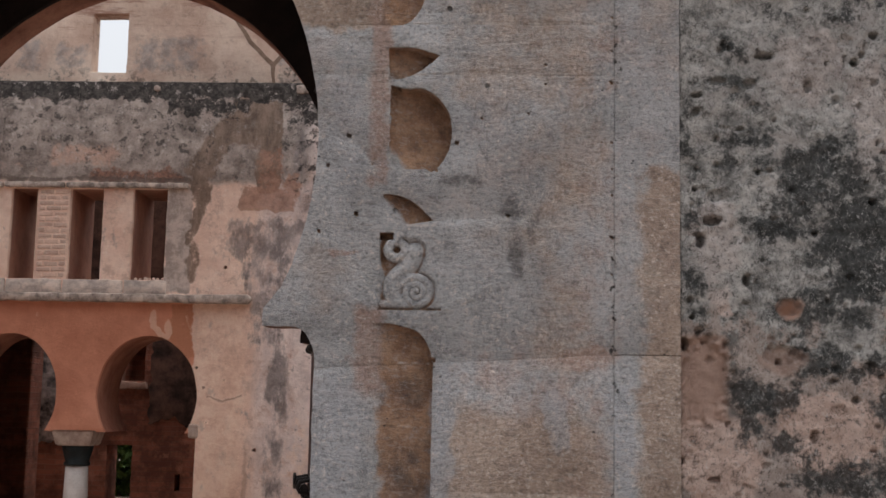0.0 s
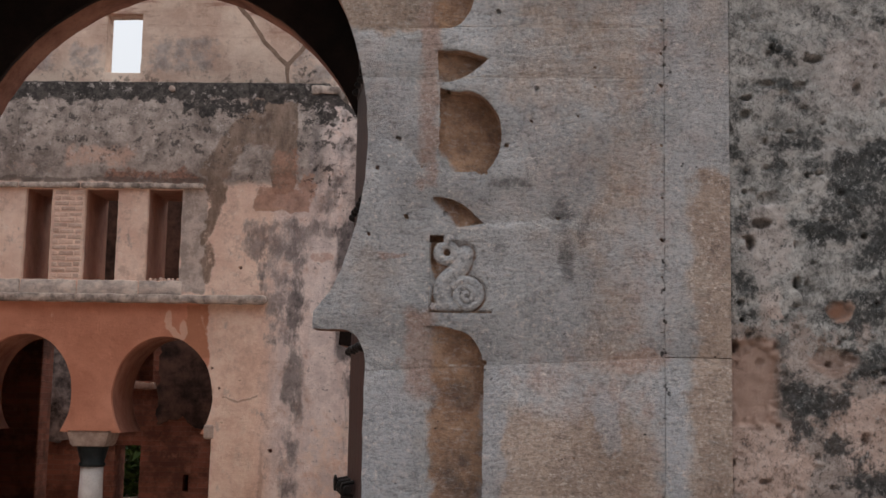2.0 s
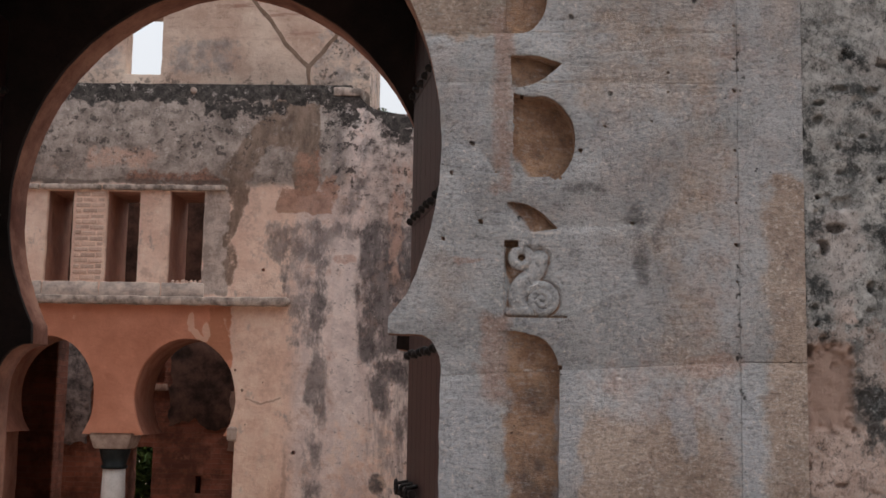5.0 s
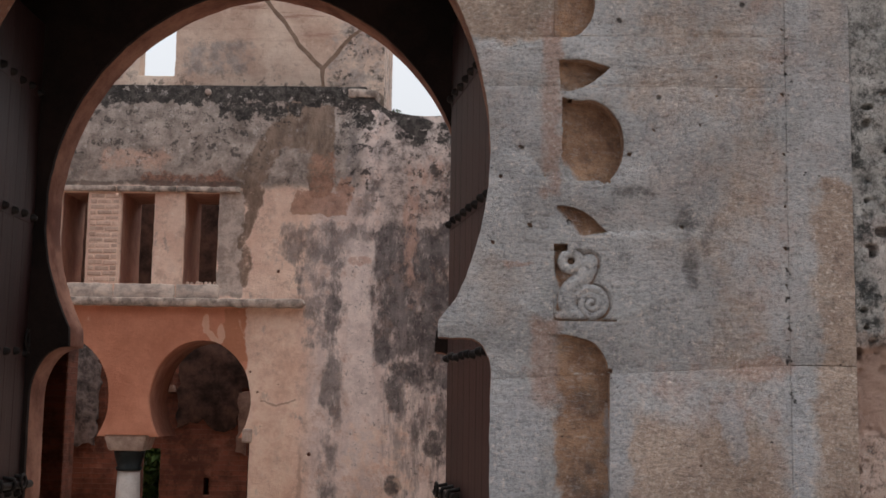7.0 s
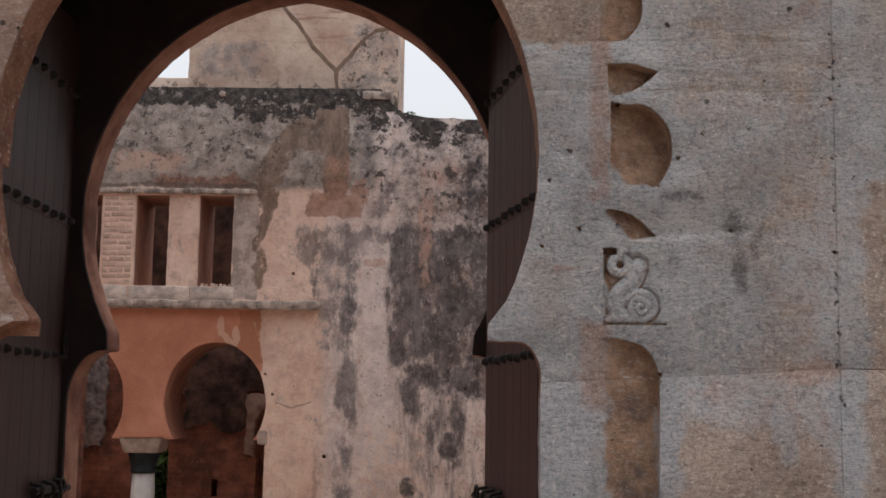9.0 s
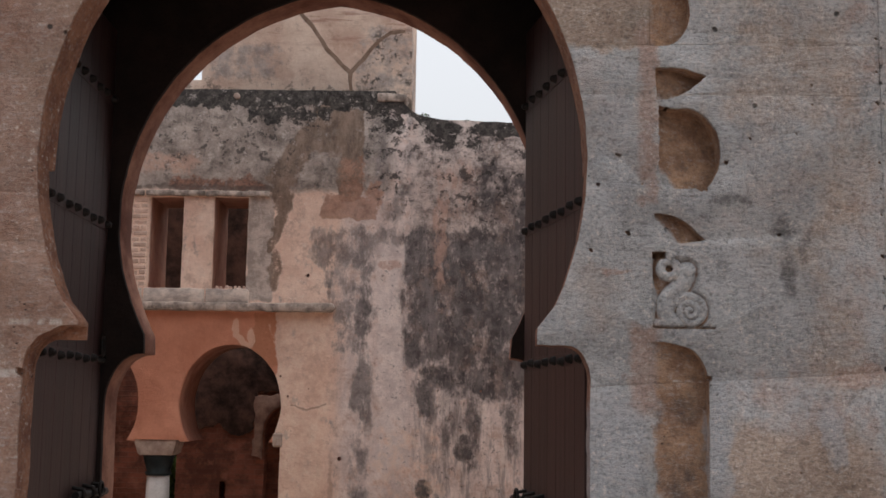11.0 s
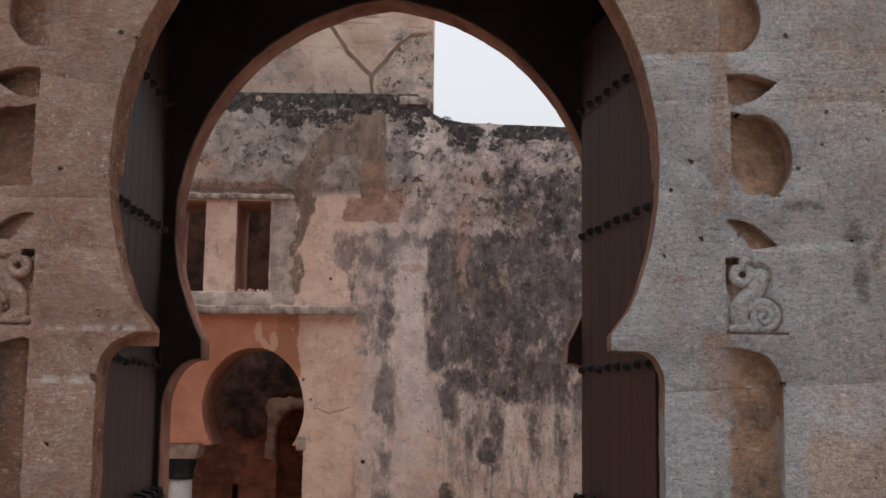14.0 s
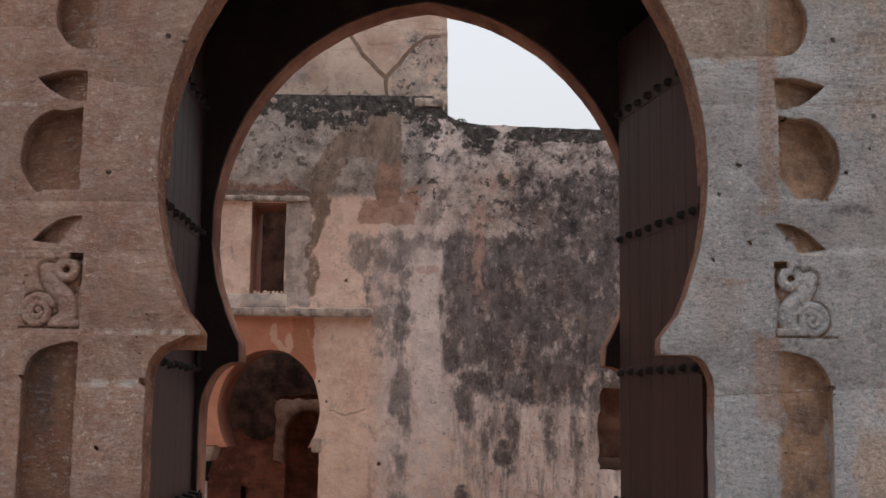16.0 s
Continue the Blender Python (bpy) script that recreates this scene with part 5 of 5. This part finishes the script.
low_tools = [prism(worn([(-3.86, 0.0), (-3.49, 0.0), (-3.49, 0.80), (-3.86, 0.80)], 0.01, 3, 0.08), 12, 14),
             prism(worn([(-3.64, 1.72), (-3.36, 1.72), (-3.36, 2.32), (-3.64, 2.32)], 0.01, 4, 0.08), 12, 13.3),
             prism(worn([(-2.86, 0.16), (-2.77, 0.16), (-2.77, 0.40), (-2.86, 0.40)], 0.006, 4, 0.08), 12, 13.3),
             prism(worn([(-2.24, 0.0), (-1.62, 0.0), (-1.62, 1.1)] + arc(-1.93, 1.1, 0.31, 0, 180, 12, 0.36), 0.01, 5, 0.06), 12, 13.35)]
bm = bmesh.new()
box(bm, -7, 3, ROOM_Y, ROOM_Y + 0.5, 0, 2.46)
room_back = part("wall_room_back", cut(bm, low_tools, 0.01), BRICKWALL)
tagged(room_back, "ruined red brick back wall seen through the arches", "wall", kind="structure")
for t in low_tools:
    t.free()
part("plaster_patch", cut(prism(worn([(-3.27, 1.10), (-2.9, 1.2), (-2.6, 1.02), (-2.40, 1.15), (-2.36, 1.66), (-1.7, 1.72), (-1.6, 2.44), (-3.25, 2.44)], 0.05, 2, 0.05), ROOM_Y - 0.04, ROOM_Y - 0.004), [], 0.01), GRIME_SHADE, room_back, "blackened plaster")
pale_tool = prism(worn([(-2.26, 0.0), (-1.60, 0.0), (-1.60, 1.12)] + arc(-1.93, 1.12, 0.33, 0, 180, 12, 0.36), 0.02, 3, 0.06), 12, 14)
part("plaster_patch", cut(prism(worn([(-2.40, 0.78), (-2.2, 0.72), (-1.5, 0.72), (-1.5, 1.62), (-2.38, 1.64)], 0.045, 5, 0.05), ROOM_Y - 0.05, ROOM_Y - 0.004), [pale_tool], 0.01), DUST, room_back, "dusty plaster round a niche")
pale_tool.free()
part("plaster_patch", cut(prism(worn([(-3.76, 1.70), (-3.64, 1.70), (-3.64, 2.30), (-3.72, 2.36)], 0.02, 6, 0.05), ROOM_Y - 0.06, ROOM_Y - 0.004), [], 0.01), DUST, room_back)
part("plaster_patch", cut(prism(worn([(-3.80, 1.60), (-3.30, 1.60), (-3.32, 1.69), (-3.80, 1.71)], 0.02, 7, 0.05), ROOM_Y - 0.12, ROOM_Y - 0.004), [], 0.01), DUST, room_back)
part("plaster_patch", cut(prism(worn([(-4.98, 0.80), (-4.42, 0.86), (-4.40, 2.0), (-4.50, 2.44), (-5.3, 2.44)], 0.06, 9, 0.06), ROOM_Y - 0.10, ROOM_Y - 0.004), [], 0.01), RUBBLE, room_back, "bare grey rubble masonry")
for x0, x1, name in ((-7.3, -7.004, "wall_west"), (7.004, 7.3, "wall_east")):
    bm = bmesh.new()
    box(bm, x0, x1, 1.43, 13.5, 0, 4.4)
    tagged(part(name, bm, COURT), "plain stained side wall closing the court", "wall", kind="structure")
bm = bmesh.new()
box(bm, -0.9, -0.6, COURT_Y + COURT_D + 0.004, ROOM_Y - 0.004, 0, 2.46)
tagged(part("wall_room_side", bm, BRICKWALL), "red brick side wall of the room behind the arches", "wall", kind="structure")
# unseen slab added to keep the rooms dark; sky enters behind it
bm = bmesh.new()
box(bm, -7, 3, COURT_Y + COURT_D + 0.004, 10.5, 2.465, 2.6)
tagged(part("upper_floor", bm, CORE), "unseen floor slab between lower and upper room, added to dim them", "floor", kind="structure")
# its dark colour stands in for the dim room behind the windows
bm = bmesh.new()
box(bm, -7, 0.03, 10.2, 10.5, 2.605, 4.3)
tagged(part("wall_upper_back", bm, GRIME_SHADE), "back wall behind the windows, room shade in its dark colour", "wall", kind="structure")
# pier inside, behind the first arch
bm = bevelled(-6.99, -3.98, 10.3, 10.7, 0, 2.46, 0.02)
tagged(part("pier", bm, BRICKWALL), "red brick pier inside the room behind the arches", "pier", kind="structure")


# ---- plants ----
def bush(name, x, y, z, r, h, n, size, label, seed):
    rng = random.Random(seed)
    thing = new(name)
    thing.location = (x, y, z)
    tagged(thing, label, "plant")
    bm = bmesh.new()
    for _ in range(n):
        a, t = rng.uniform(0, 2 * math.pi), rng.random()
        q = r * math.sqrt(rng.random()) * (0.5 + 0.5 * math.sin(math.pi * min(1, t + 0.15)))
        c = Vector((q * math.cos(a), q * math.sin(a), h * t))
        m = Matrix.Translation(c) @ Euler((rng.uniform(-1.2, 1.2), rng.uniform(-1.2, 1.2), rng.uniform(0, 6.3))).to_matrix().to_4x4()
        k = size * rng.uniform(0.6, 1.3)
        vs = [bm.verts.new(m @ Vector(p)) for p in ((0, -k, 0), (k * 0.38, -k * 0.2, 0.1 * k), (0, k, -0.1 * k), (-k * 0.38, -k * 0.2, 0.1 * k))]
        bm.faces.new(vs)
    part("leaves", bm, LEAF, thing)
    for i in range(6):
        a = i * 1.05
        part("stem", tube([(0.02 * math.cos(a), 0.02 * math.sin(a), 0), (r * 0.4 * math.cos(a), r * 0.4 * math.sin(a), h * 0.5), (r * 0.6 * math.cos(a), r * 0.6 * math.sin(a), h * 0.9)], 0.004 * max(1, h * 2)), BEAM, thing)
    return thing


bush("bush", -4.0, 14.6, 0, 0.9, 1.5, 4200, 0.09, "leafy green bush growing outside the back doorway", 2)
bush("weed", 0.60, COURT_Y + 0.2, 4.29, 0.05, 0.07, 40, 0.02, "small green weed sprouting on the wall top", 4)
bush("weed", 0.17, COURT_Y + 0.2, 4.34, 0.07, 0.08, 50, 0.02, "small dry weed sprouting on the wall top", 6)
